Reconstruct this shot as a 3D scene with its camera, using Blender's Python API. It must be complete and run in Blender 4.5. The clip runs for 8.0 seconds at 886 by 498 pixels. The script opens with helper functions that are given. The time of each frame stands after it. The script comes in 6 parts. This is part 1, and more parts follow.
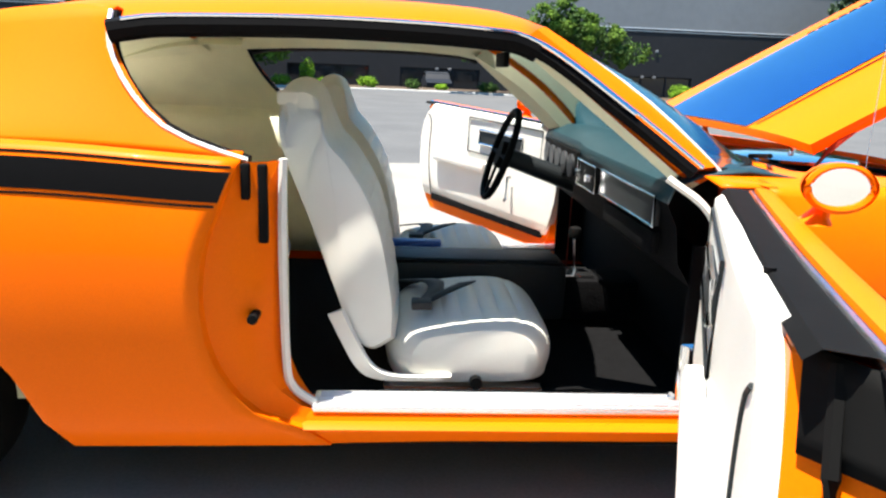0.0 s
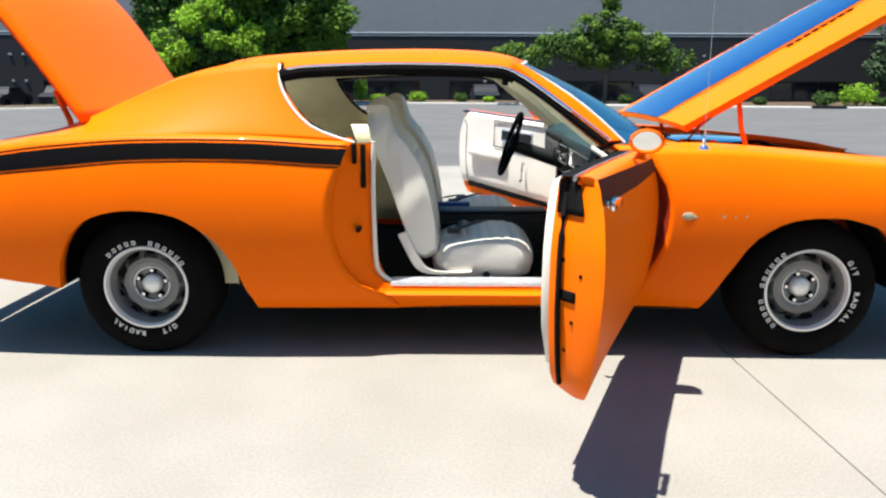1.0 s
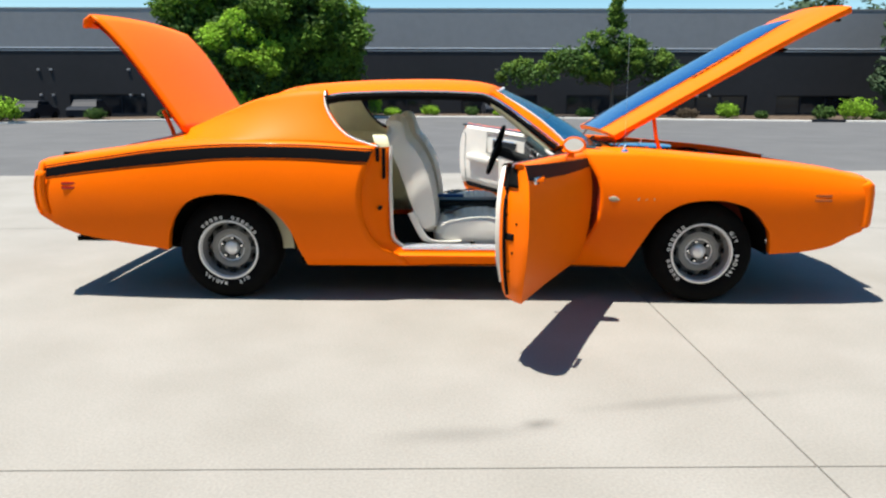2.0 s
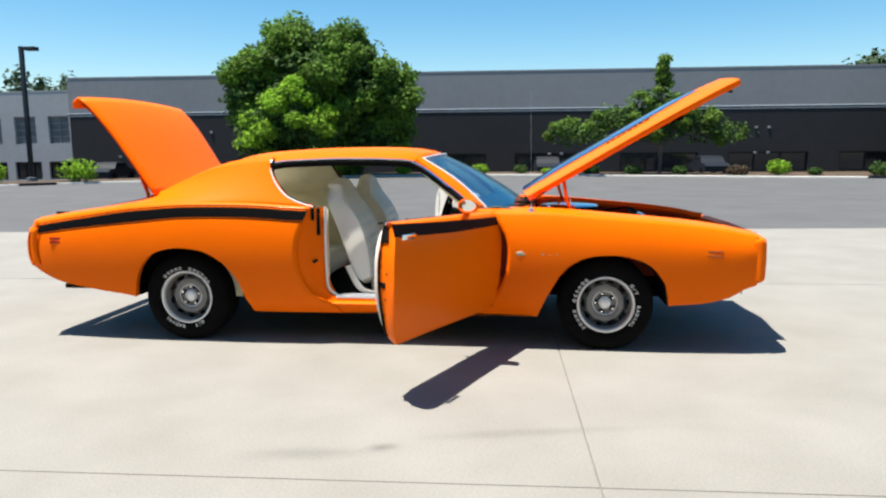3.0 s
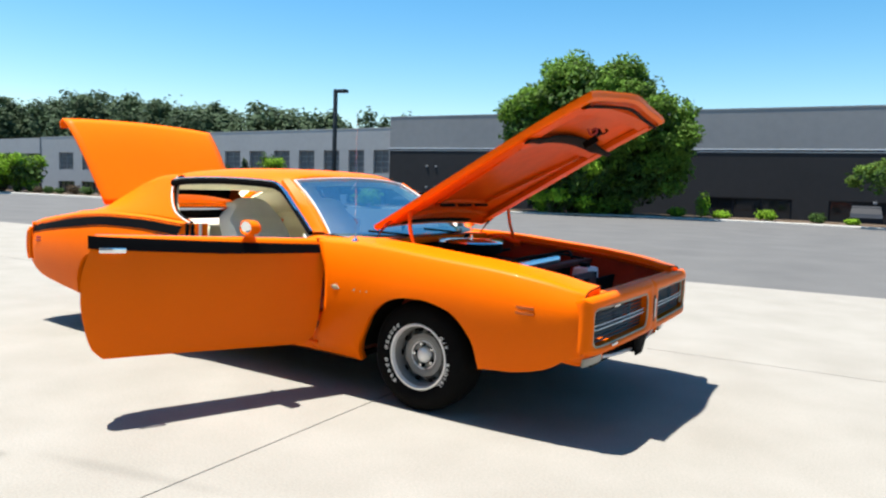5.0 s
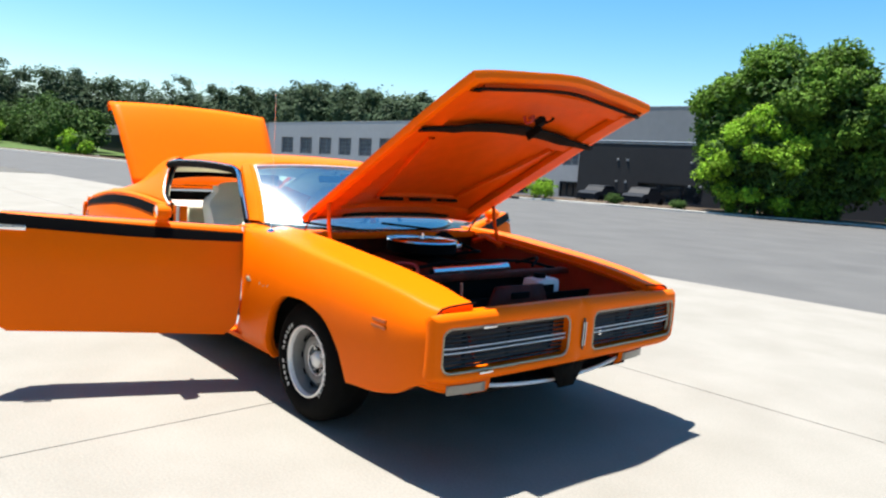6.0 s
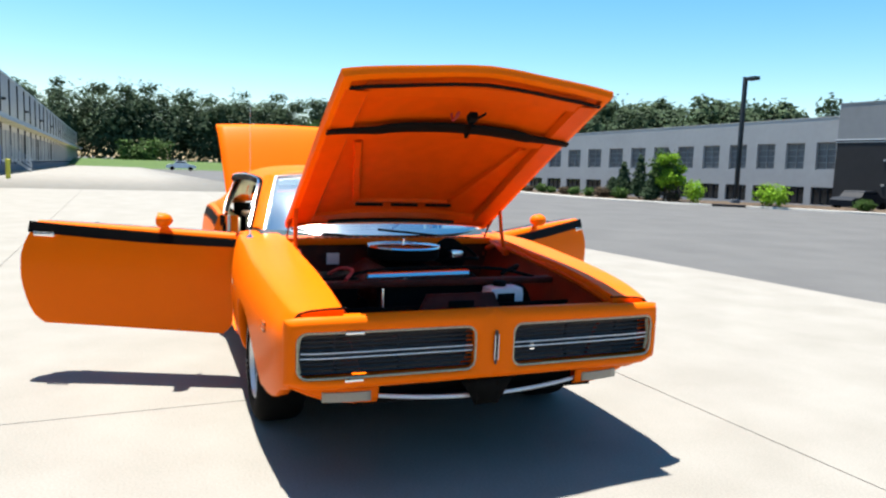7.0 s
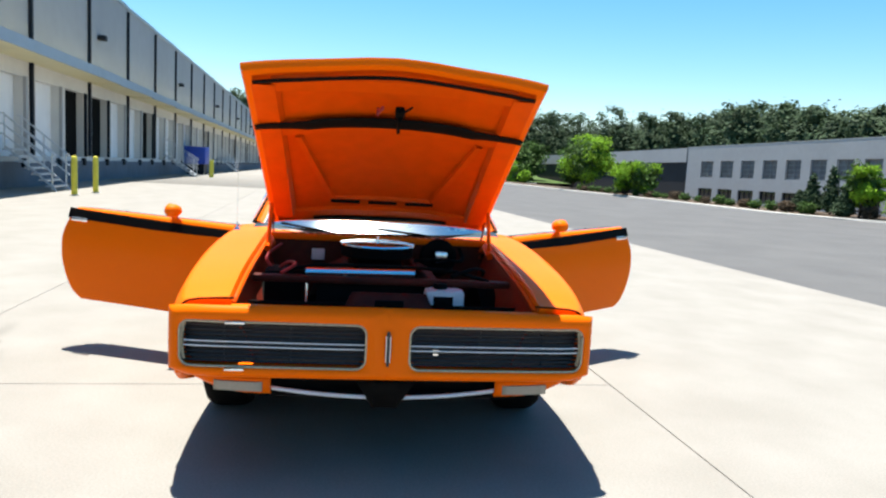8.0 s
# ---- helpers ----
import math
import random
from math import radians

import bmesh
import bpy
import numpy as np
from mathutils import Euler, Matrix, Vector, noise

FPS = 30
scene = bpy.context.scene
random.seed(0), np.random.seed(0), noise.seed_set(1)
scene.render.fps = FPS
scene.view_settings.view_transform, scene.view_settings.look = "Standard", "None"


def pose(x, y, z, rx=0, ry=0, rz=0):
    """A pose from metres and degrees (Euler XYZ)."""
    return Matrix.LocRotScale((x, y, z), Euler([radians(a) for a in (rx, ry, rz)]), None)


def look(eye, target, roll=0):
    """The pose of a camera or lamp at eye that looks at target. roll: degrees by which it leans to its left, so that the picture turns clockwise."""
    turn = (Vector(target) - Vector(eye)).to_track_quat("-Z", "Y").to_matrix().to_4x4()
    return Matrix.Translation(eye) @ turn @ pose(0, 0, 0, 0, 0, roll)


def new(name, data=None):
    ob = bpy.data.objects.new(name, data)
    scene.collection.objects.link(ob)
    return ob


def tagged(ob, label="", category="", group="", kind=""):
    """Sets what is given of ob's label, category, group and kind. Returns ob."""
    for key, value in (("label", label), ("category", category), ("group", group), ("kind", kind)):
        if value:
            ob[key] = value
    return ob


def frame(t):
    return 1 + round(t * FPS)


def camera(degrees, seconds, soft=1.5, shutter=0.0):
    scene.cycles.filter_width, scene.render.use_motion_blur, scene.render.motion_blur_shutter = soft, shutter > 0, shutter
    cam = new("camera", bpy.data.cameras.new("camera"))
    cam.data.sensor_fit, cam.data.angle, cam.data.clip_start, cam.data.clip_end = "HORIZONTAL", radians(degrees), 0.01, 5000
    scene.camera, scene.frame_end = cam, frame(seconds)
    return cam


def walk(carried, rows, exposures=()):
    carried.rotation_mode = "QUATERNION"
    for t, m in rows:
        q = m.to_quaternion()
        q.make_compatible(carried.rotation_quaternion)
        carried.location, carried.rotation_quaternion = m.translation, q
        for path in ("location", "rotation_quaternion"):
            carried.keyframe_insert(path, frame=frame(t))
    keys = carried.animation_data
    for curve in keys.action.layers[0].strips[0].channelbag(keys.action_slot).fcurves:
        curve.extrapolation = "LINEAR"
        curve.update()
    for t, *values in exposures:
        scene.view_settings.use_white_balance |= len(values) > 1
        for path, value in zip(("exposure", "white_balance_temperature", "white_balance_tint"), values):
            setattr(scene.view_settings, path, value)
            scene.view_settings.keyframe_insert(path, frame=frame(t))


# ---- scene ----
cam = camera(64.1, 8.0, soft=2.3)
PATH = [
    (0, (-0.169, -2.539, 1.172), (-0.041, -0.605, 0.679), 2.3),
    (0.2, (-0.163, -2.81, 1.191), (-0.059, -0.873, 0.705), -0.1),
    (0.3, (-0.151, -2.923, 1.181), (-0.075, -0.982, 0.703), -0.2),
    (0.5, (-0.09, -3.212, 1.198), (-0.06, -1.271, 0.715), 1.1),
    (0.8, (-0.107, -3.609, 1.186), (-0.105, -1.665, 0.717), 1.0),
    (1, (-0.106, -3.915, 1.207), (-0.129, -1.97, 0.745), 0.1),
    (2.3, (0.14, -5.452, 1.268), (0.065, -3.494, 0.864), -0.2),
    (2.5, (0.317, -5.57, 1.278), (0.198, -3.609, 0.901), -1.7),
    (3, (0.954, -5.594, 1.316), (0.712, -3.627, 1.046), -0.4),
    (3.5, (1.668, -5.462, 1.285), (1.271, -3.518, 1.032), 0.7),
    (4, (2.402, -5.112, 1.308), (1.833, -3.213, 1.048), 1.7),
    (4.2, (2.675, -4.93, 1.255), (2.0, -3.062, 1.022), 0.8),
    (5.3, (3.988, -3.752, 1.29), (2.802, -2.152, 1.095), 2.5),
    (5.5, (4.198, -3.452, 1.368), (2.937, -1.916, 1.143), 2.3),
    (6, (4.566, -2.776, 1.36), (3.08, -1.458, 1.129), 4.1),
    (6.5, (4.99, -2.109, 1.376), (3.278, -1.102, 1.144), 2.6),
    (7, (5.253, -1.387, 1.386), (3.413, -0.639, 1.155), 2.1),
    (7.5, (5.463, -0.723, 1.381), (3.541, -0.221, 1.154), 2.8),
    (8, (5.457, -0.17, 1.392), (3.487, 0.085, 1.158), 3.2),
]
EXPOSURES = [(0.0, 1.68), (0.5, 1.51), (1.0, 1.34), (2.3, 1.03), (2.5, 1.01), (3.0, 1.12), (4.0, 1.25), (5.5, 1.33), (6.5, 1.39), (8.0, 1.39)]
walk(cam, [(t, look(eye, target, roll)) for t, eye, target, roll in PATH], EXPOSURES)


# ---- light ----
SUN_X, SUN_Y = 0.245, 0.085          # shadow shift per metre of height
sun_way = Vector((SUN_X, SUN_Y, -1.0)).normalized()
sun = new("sun", bpy.data.lights.new("sun", "SUN"))
sun.data.energy, sun.data.angle, sun.data.color = 5.0, radians(0.55), (1.0, 0.95, 0.86)
sun.rotation_euler = sun_way.to_track_quat("-Z", "Y").to_euler()
world = bpy.data.worlds.new("sky")
scene.world = world
world.use_nodes = True
_n = world.node_tree.nodes
_sky = _n.new("ShaderNodeTexSky")
_sky.sky_type, _sky.sun_disc = "NISHITA", False
_sky.sun_elevation = math.asin(-sun_way.z)
_sky.sun_rotation = math.atan2(-sun_way.x, -sun_way.y)
_sky.air_density, _sky.dust_density, _sky.ozone_density = 1.0, 0.35, 1.2
_hue = _n.new("ShaderNodeHueSaturation")
_hue.inputs["Hue"].default_value, _hue.inputs["Saturation"].default_value = 0.490, 1.42
world.node_tree.links.new(_sky.outputs[0], _hue.inputs["Color"])
world.node_tree.links.new(_hue.outputs[0], _n["Background"].inputs[0])
_n["Background"].inputs[1].default_value = 0.073


# ---- materials ----
def mat(name, color, rough=0.5, metal=0.0, coat=0.0, var=0.0, scale=8.0, bump=0.0, bscale=60.0, var2=0.0, scale2=1.2, spec=0.5, per_object=0.0, sheen=0.0):
    """A principled material whose colour varies at two scales and whose relief is fine noise, in object space."""
    m = bpy.data.materials.new(name)
    m.use_nodes = True
    nt = m.node_tree
    p = nt.nodes["Principled BSDF"]
    p.inputs["Roughness"].default_value = rough
    p.inputs["Metallic"].default_value = metal
    p.inputs["Coat Weight"].default_value = coat
    p.inputs["Coat Roughness"].default_value = 0.03
    p.inputs["Specular IOR Level"].default_value = spec
    p.inputs["Base Color"].default_value = (*color, 1)
    tc = nt.nodes.new("ShaderNodeTexCoord")
    last = None
    for amount, sc in ((var, scale), (var2, scale2)):
        if amount:
            nz = nt.nodes.new("ShaderNodeTexNoise")
            nz.inputs["Scale"].default_value = sc
            nz.inputs["Detail"].default_value = 5
            nt.links.new(tc.outputs["Object"], nz.inputs["Vector"])
            rg = nt.nodes.new("ShaderNodeMapRange")
            rg.inputs[1].default_value, rg.inputs[2].default_value = 0.3, 0.7
            rg.inputs[3].default_value, rg.inputs[4].default_value = 1 - amount, 1 + amount
            nt.links.new(nz.outputs[0], rg.inputs[0])
            mx = nt.nodes.new("ShaderNodeMix")
            mx.data_type, mx.blend_type = "RGBA", "MULTIPLY"
            mx.inputs[0].default_value = 1
            if last:
                nt.links.new(last, mx.inputs[6])
            else:
                mx.inputs[6].default_value = (*color, 1)
            nt.links.new(rg.outputs[0], mx.inputs[7])
            last = mx.outputs[2]
    if per_object:
        oi = nt.nodes.new("ShaderNodeObjectInfo")
        rg = nt.nodes.new("ShaderNodeMapRange")
        rg.inputs[3].default_value, rg.inputs[4].default_value = 1 - per_object, 1 + per_object
        nt.links.new(oi.outputs["Random"], rg.inputs[0])
        mx = nt.nodes.new("ShaderNodeMix")
        mx.data_type, mx.blend_type = "RGBA", "MULTIPLY"
        mx.inputs[0].default_value = 1
        if last:
            nt.links.new(last, mx.inputs[6])
        else:
            mx.inputs[6].default_value = (*color, 1)
        nt.links.new(rg.outputs[0], mx.inputs[7])
        last = mx.outputs[2]
    if last:
        nt.links.new(last, p.inputs["Base Color"])
    if bump:
        nz = nt.nodes.new("ShaderNodeTexNoise")
        nz.inputs["Scale"].default_value = bscale
        nz.inputs["Detail"].default_value = 4
        nt.links.new(tc.outputs["Object"], nz.inputs["Vector"])
        bp = nt.nodes.new("ShaderNodeBump")
        bp.inputs["Strength"].default_value = bump
        bp.inputs["Distance"].default_value = 0.01
        nt.links.new(nz.outputs[0], bp.inputs["Height"])
        nt.links.new(bp.outputs[0], p.inputs["Normal"])
    return m


def glass_mat(name, tint, rough=0.0, ior=1.5, shine=(1, 1, 1)):
    m = bpy.data.materials.new(name)
    m.use_nodes = True
    nt = m.node_tree
    nt.nodes.remove(nt.nodes["Principled BSDF"])
    fr = nt.nodes.new("ShaderNodeFresnel")
    fr.inputs[0].default_value = ior
    tr = nt.nodes.new("ShaderNodeBsdfTransparent")
    tr.inputs[0].default_value = (*tint, 1)
    gl = nt.nodes.new("ShaderNodeBsdfGlossy")
    gl.inputs["Roughness"].default_value = rough
    gl.inputs["Color"].default_value = (*shine, 1)
    mx = nt.nodes.new("ShaderNodeMixShader")
    nt.links.new(fr.outputs[0], mx.inputs[0])
    nt.links.new(tr.outputs[0], mx.inputs[1])
    nt.links.new(gl.outputs[0], mx.inputs[2])
    nt.links.new(mx.outputs[0], nt.nodes["Material Output"].inputs[0])
    return m


def leaf_mat(name, color, back=0.35, var=0.45):
    """Leaves: a diffuse front, some light let through, colour varied leaf clump by leaf clump."""
    m = bpy.data.materials.new(name)
    m.use_nodes = True
    nt = m.node_tree
    p = nt.nodes["Principled BSDF"]
    p.inputs["Roughness"].default_value = 0.75
    p.inputs["Specular IOR Level"].default_value = 0.2
    geo = nt.nodes.new("ShaderNodeNewGeometry")
    rg = nt.nodes.new("ShaderNodeMapRange")
    rg.inputs[3].default_value, rg.inputs[4].default_value = 1 - var, 1 + var
    nt.links.new(geo.outputs["Random Per Island"], rg.inputs[0])
    tc = nt.nodes.new("ShaderNodeTexCoord")
    nz = nt.nodes.new("ShaderNodeTexNoise")
    nz.inputs["Scale"].default_value = 0.5
    nt.links.new(tc.outputs["Object"], nz.inputs["Vector"])
    r2 = nt.nodes.new("ShaderNodeMapRange")
    r2.inputs[1].default_value, r2.inputs[2].default_value = 0.3, 0.7
    r2.inputs[3].default_value, r2.inputs[4].default_value = 0.7, 1.3
    nt.links.new(nz.outputs[0], r2.inputs[0])
    mu = nt.nodes.new("ShaderNodeMath")
    mu.operation = "MULTIPLY"
    nt.links.new(rg.outputs[0], mu.inputs[0])
    nt.links.new(r2.outputs[0], mu.inputs[1])
    mx = nt.nodes.new("ShaderNodeMix")
    mx.data_type, mx.blend_type = "RGBA", "MULTIPLY"
    mx.inputs[0].default_value = 1
    mx.inputs[6].default_value = (*color, 1)
    nt.links.new(mu.outputs[0], mx.inputs[7])
    nt.links.new(mx.outputs[2], p.inputs["Base Color"])
    tl = nt.nodes.new("ShaderNodeBsdfTranslucent")
    nt.links.new(mx.outputs[2], tl.inputs[0])
    ms = nt.nodes.new("ShaderNodeMixShader")
    ms.inputs[0].default_value = back
    nt.links.new(p.outputs[0], ms.inputs[1])
    nt.links.new(tl.outputs[0], ms.inputs[2])
    nt.links.new(ms.outputs[0], nt.nodes["Material Output"].inputs[0])
    return m


ORANGE = mat("orange_paint", (0.88, 0.145, 0.0004), rough=0.42, coat=0.07, spec=0.05, var=0.03, scale=220, var2=0.02, scale2=2)
ORANGE_IN = mat("orange_inner_paint", (0.72, 0.085, 0.001), rough=0.5, coat=0.04, spec=0.06, var=0.06, scale=12)
# body orange darkened: the shade of bay and hinge gap is put into it
SHADED_ORANGE = mat("shaded_body_orange", (0.25, 0.020, 0.003), rough=0.65, spec=0.3, var=0.15, scale=9, var2=0.2, scale2=3)
# still darker copy, the deep shade of the bay's middle painted in
BAY_SHADED = mat("deep_shaded_bay_paint", (0.075, 0.008, 0.003), rough=0.6, spec=0.25, var=0.3, scale=9, var2=0.3, scale2=3)
STRIPE = mat("black_stripe_vinyl", (0.003, 0.003, 0.0034), rough=0.55, spec=0.05, var=0.1, scale=60)
# black paint whose base carries the blue of the reflected sky
BLACKOUT = mat("hood_black_with_sky_blue", (0.006, 0.036, 0.15), rough=0.14, coat=0.5, var=0.1, scale=40)
BLACK = mat("black_rubber", (0.005, 0.005, 0.005), rough=0.8, spec=0.08, var=0.2, scale=20)
UNDER = mat("underbody_black", (0.004, 0.004, 0.004), rough=0.95, spec=0.1, var=0.2, scale=8)
CHROME = mat("chrome", (0.82, 0.83, 0.85), rough=0.09, metal=1.0)
POLISHED = mat("polished_trim_ring", (0.86, 0.86, 0.85), rough=0.30, metal=0.35, var=0.03, scale=40)
SILL = mat("ridged_sill_aluminium", (0.88, 0.89, 0.92), rough=0.26, metal=0.8, var=0.06, scale=30)
STEEL = mat("brushed_aluminium", (0.84, 0.85, 0.87), rough=0.22, metal=1.0, var=0.05, scale=90)
VINYL = mat("white_vinyl", (0.74, 0.72, 0.65), rough=0.42, var=0.04, scale=6, bump=0.12, bscale=260)
HEADLINER = mat("cream_headliner", (0.66, 0.65, 0.46), rough=0.8, var=0.05, scale=9)
DASHM = mat("black_dash_vinyl", (0.007, 0.010, 0.012), rough=0.5, spec=0.35, bump=0.15, bscale=200, var=0.1, scale=20)
DASH_LOW = mat("matt_black_dash", (0.0035, 0.0035, 0.004), rough=0.8, spec=0.08, bump=0.15, bscale=200, var=0.1, scale=20)
# black vinyl tinted teal: the light off the windscreen is put into the colour
DASH_TOP = mat("dash_vinyl_with_teal_sheen", (0.006, 0.030, 0.040), rough=0.45, spec=0.4, bump=0.15, bscale=200, var=0.1, scale=20)
CARPET = mat("black_carpet", (0.004, 0.004, 0.0045), rough=0.95, spec=0.1, bump=0.4, bscale=160, var=0.2, scale=40)
BELT = mat("black_belt_webbing", (0.008, 0.009, 0.012), rough=0.6, bump=0.2, bscale=300)
BLUEV = mat("blue_buckle", (0.02, 0.09, 0.42), rough=0.4)
TYRE = mat("tyre_rubber", (0.0045, 0.0045, 0.0045), rough=0.9, spec=0.08, bump=0.1, bscale=120, var=0.2, scale=20)
LETTER = mat("white_tyre_lettering", (0.78, 0.78, 0.76), rough=0.6, var=0.05, scale=30)
RIM = mat("grey_wheel_paint", (0.21, 0.21, 0.205), rough=0.42, metal=0.2, var=0.06, scale=25)
GRILLE = mat("dark_grille", (0.016, 0.018, 0.022), rough=0.4, var=0.1, scale=40)
LENS = mat("clear_lamp_lens", (0.30, 0.29, 0.25), rough=0.15, var=0.06, scale=90)
AMBER = mat("amber_reflector", (0.45, 0.09, 0.01), rough=0.2)
REDLENS = mat("red_lamp_lens", (0.35, 0.015, 0.008), rough=0.2)
BRIGHT_GREY = mat("grey_badge", (0.42, 0.38, 0.27), rough=0.5, metal=0.3, var=.3, scale=120)
PLASTIC_W = mat("white_plastic", (0.70, 0.72, 0.73), rough=0.4, var=0.04, scale=14)
HOSE = mat("red_wire", (0.35, 0.03, 0.03), rough=0.5)
GLASS = glass_mat("clear_glass", (0.86, 0.93, 0.92))
WSHIELD = glass_mat("tinted_windscreen_glass", (0.44, 0.70, 0.86), rough=0.15, ior=8.0, shine=(0.82, 0.95, 1.0))
MIRROR = mat("mirror_glass", (0.86, 0.87, 0.88), rough=0.02, metal=1.0)


# ---- mesh helpers ----
def curve(*pts):
    """A smooth function through (x, value) pairs (cubic Hermite, flat outside)."""
    xs = [float(p[0]) for p in pts]
    ys = [float(p[1]) for p in pts]
    n = len(xs)
    d = [(ys[i + 1] - ys[i]) / (xs[i + 1] - xs[i]) for i in range(n - 1)]
    m = [d[0]] + [0.0 if d[i - 1] * d[i] <= 0 else 2 * d[i - 1] * d[i] / (d[i - 1] + d[i]) for i in range(1, n - 1)] + [d[-1]]

    def f(x):
        if x <= xs[0]:
            return ys[0]
        if x >= xs[-1]:
            return ys[-1]
        i = max(k for k in range(n - 1) if xs[k] <= x)
        h = xs[i + 1] - xs[i]
        t = (x - xs[i]) / h
        return (ys[i] * (1 + 2 * t) * (1 - t) ** 2 + ys[i + 1] * t * t * (3 - 2 * t)
                + h * (m[i] * t * (1 - t) ** 2 - m[i + 1] * t * t * (1 - t)))
    return f


def lerp(a, b, t):
    return a + (b - a) * t


def steps(a, b, n):
    return [a + (b - a) * i / (n - 1) for i in range(n)]


def grid(rows, bm=None, close=False):
    """A sheet of quads through rows of points."""
    bm = bm or bmesh.new()
    vs = [[bm.verts.new(p) for p in r] for r in rows]
    for a, b in zip(vs, vs[1:]):
        k = len(a)
        for i in range(k if close else k - 1):
            q = (a[i], a[(i + 1) % k], b[(i + 1) % k], b[i])
            try:
                bm.faces.new(q)
            except ValueError:
                pass
    return bm


def box(bm, x0, x1, y0, y1, z0, z1, bevel=0.0):
    r = bmesh.ops.create_cube(bm, size=1, matrix=Matrix.LocRotScale(((x0 + x1) / 2, (y0 + y1) / 2, (z0 + z1) / 2), None, (abs(x1 - x0), abs(y1 - y0), abs(z1 - z0))))
    if bevel:
        es = list({e for v in r["verts"] for e in v.link_edges})
        bmesh.ops.bevel(bm, geom=es, offset=bevel, segments=2, affect="EDGES", profile=0.6)
    return bm


def boxed(x0, x1, y0, y1, z0, z1, bevel=0.0):
    return box(bmesh.new(), x0, x1, y0, y1, z0, z1, bevel)


def cyl(bm, a, b, r0, r1=None, n=16, caps=True):
    """A cylinder or cone from point a to point b."""
    a, b = Vector(a), Vector(b)
    r1 = r0 if r1 is None else r1
    q = (b - a).to_track_quat("Z", "Y").to_matrix()
    ring = [[Vector(c) + q @ Vector((r * math.cos(2 * math.pi * i / n), r * math.sin(2 * math.pi * i / n), 0)) for i in range(n)] for c, r in ((a, r0), (b, r1))]
    va, vb = [[bm.verts.new(p) for p in r] for r in ring]
    for i in range(n):
        bm.faces.new((va[i], va[(i + 1) % n], vb[(i + 1) % n], vb[i]))
    if caps:
        bm.faces.new(va[::-1])
        bm.faces.new(vb)
    return bm


def lathe(profile, n=40, axis="Y", bm=None, arc=2 * math.pi):
    """Turns (radius, height) pairs round an axis."""
    bm = bm or bmesh.new()
    full = arc > 6.28
    rows = []
    for i in range(n if full else n + 1):
        a = arc * i / n
        c, s = math.cos(a), math.sin(a)
        rows.append([(r * c, h, r * s) if axis == "Y" else ((r * c, r * s, h) if axis == "Z" else (h, r * c, r * s)) for r, h in profile])
    vs = [[bm.verts.new(p) for p in r] for r in rows]
    m = len(vs)
    for i in range(m if full else m - 1):
        a, b = vs[i], vs[(i + 1) % m]
        for k in range(len(profile) - 1):
            bm.faces.new((a[k], a[k + 1], b[k + 1], b[k]))
    return bm


def tube(points, r, n=8, bm=None, flat=1.0, caps=True):
    """A round bar along points (flat < 1 squashes it along z)."""
    bm = bm or bmesh.new()
    pts = [Vector(p) for p in points]
    rows = []
    for i, p in enumerate(pts):
        d = (pts[min(i + 1, len(pts) - 1)] - pts[max(i - 1, 0)]).normalized()
        up = Vector((0, 0, 1)) if abs(d.z) < 0.95 else Vector((1, 0, 0))
        s = d.cross(up).normalized()
        u = s.cross(d).normalized()
        rows.append([p + s * (r * math.cos(2 * math.pi * k / n)) + u * (r * flat * math.sin(2 * math.pi * k / n)) for k in range(n)])
    grid(rows, bm, close=True)
    if caps:
        bm.verts.ensure_lookup_table()
        k = len(bm.verts) - len(rows) * n
        bm.faces.new([bm.verts[k + i] for i in range(n)])
        bm.faces.new([bm.verts[k + (len(rows) - 1) * n + i] for i in range(n)])
    return bm


def smooth_path(pts, n=6):
    """Catmull-Rom through points."""
    P = [Vector(p) for p in pts]
    P = [2 * P[0] - P[1]] + P + [2 * P[-1] - P[-2]]
    out = []
    for i in range(1, len(P) - 2):
        for k in range(n):
            t = k / n
            out.append(0.5 * (2 * P[i] + (P[i + 1] - P[i - 1]) * t + (2 * P[i - 1] - 5 * P[i] + 4 * P[i + 1] - P[i + 2]) * t * t
                              + (3 * P[i] - P[i - 1] - 3 * P[i + 1] + P[i + 2]) * t ** 3))
    out.append(P[-2])
    return out


def rr(cy, cz, hw, hh, r, n=5, m=10):
    """A rounded rectangle as (y, z) pairs, n on each corner and m along each side, from the upper +y corner round."""
    corners = []
    for qx, qz, a0 in ((1, 1, 0), (-1, 1, 90), (-1, -1, 180), (1, -1, 270)):
        corners.append([(cy + qx * (hw - r) + r * math.cos(radians(a0 + 90 * k / (n - 1))), cz + qz * (hh - r) + r * math.sin(radians(a0 + 90 * k / (n - 1)))) for k in range(n)])
    out = []
    for i, c in enumerate(corners):
        out += c
        a, b = c[-1], corners[(i + 1) % 4][0]
        out += [(lerp(a[0], b[0], k / (m + 1)), lerp(a[1], b[1], k / (m + 1))) for k in range(1, m + 1)]
    return out


def finish(bm, smooth=True, flip=False):
    bmesh.ops.recalc_face_normals(bm, faces=bm.faces)
    for f in bm.faces:
        f.smooth = smooth
    return bm


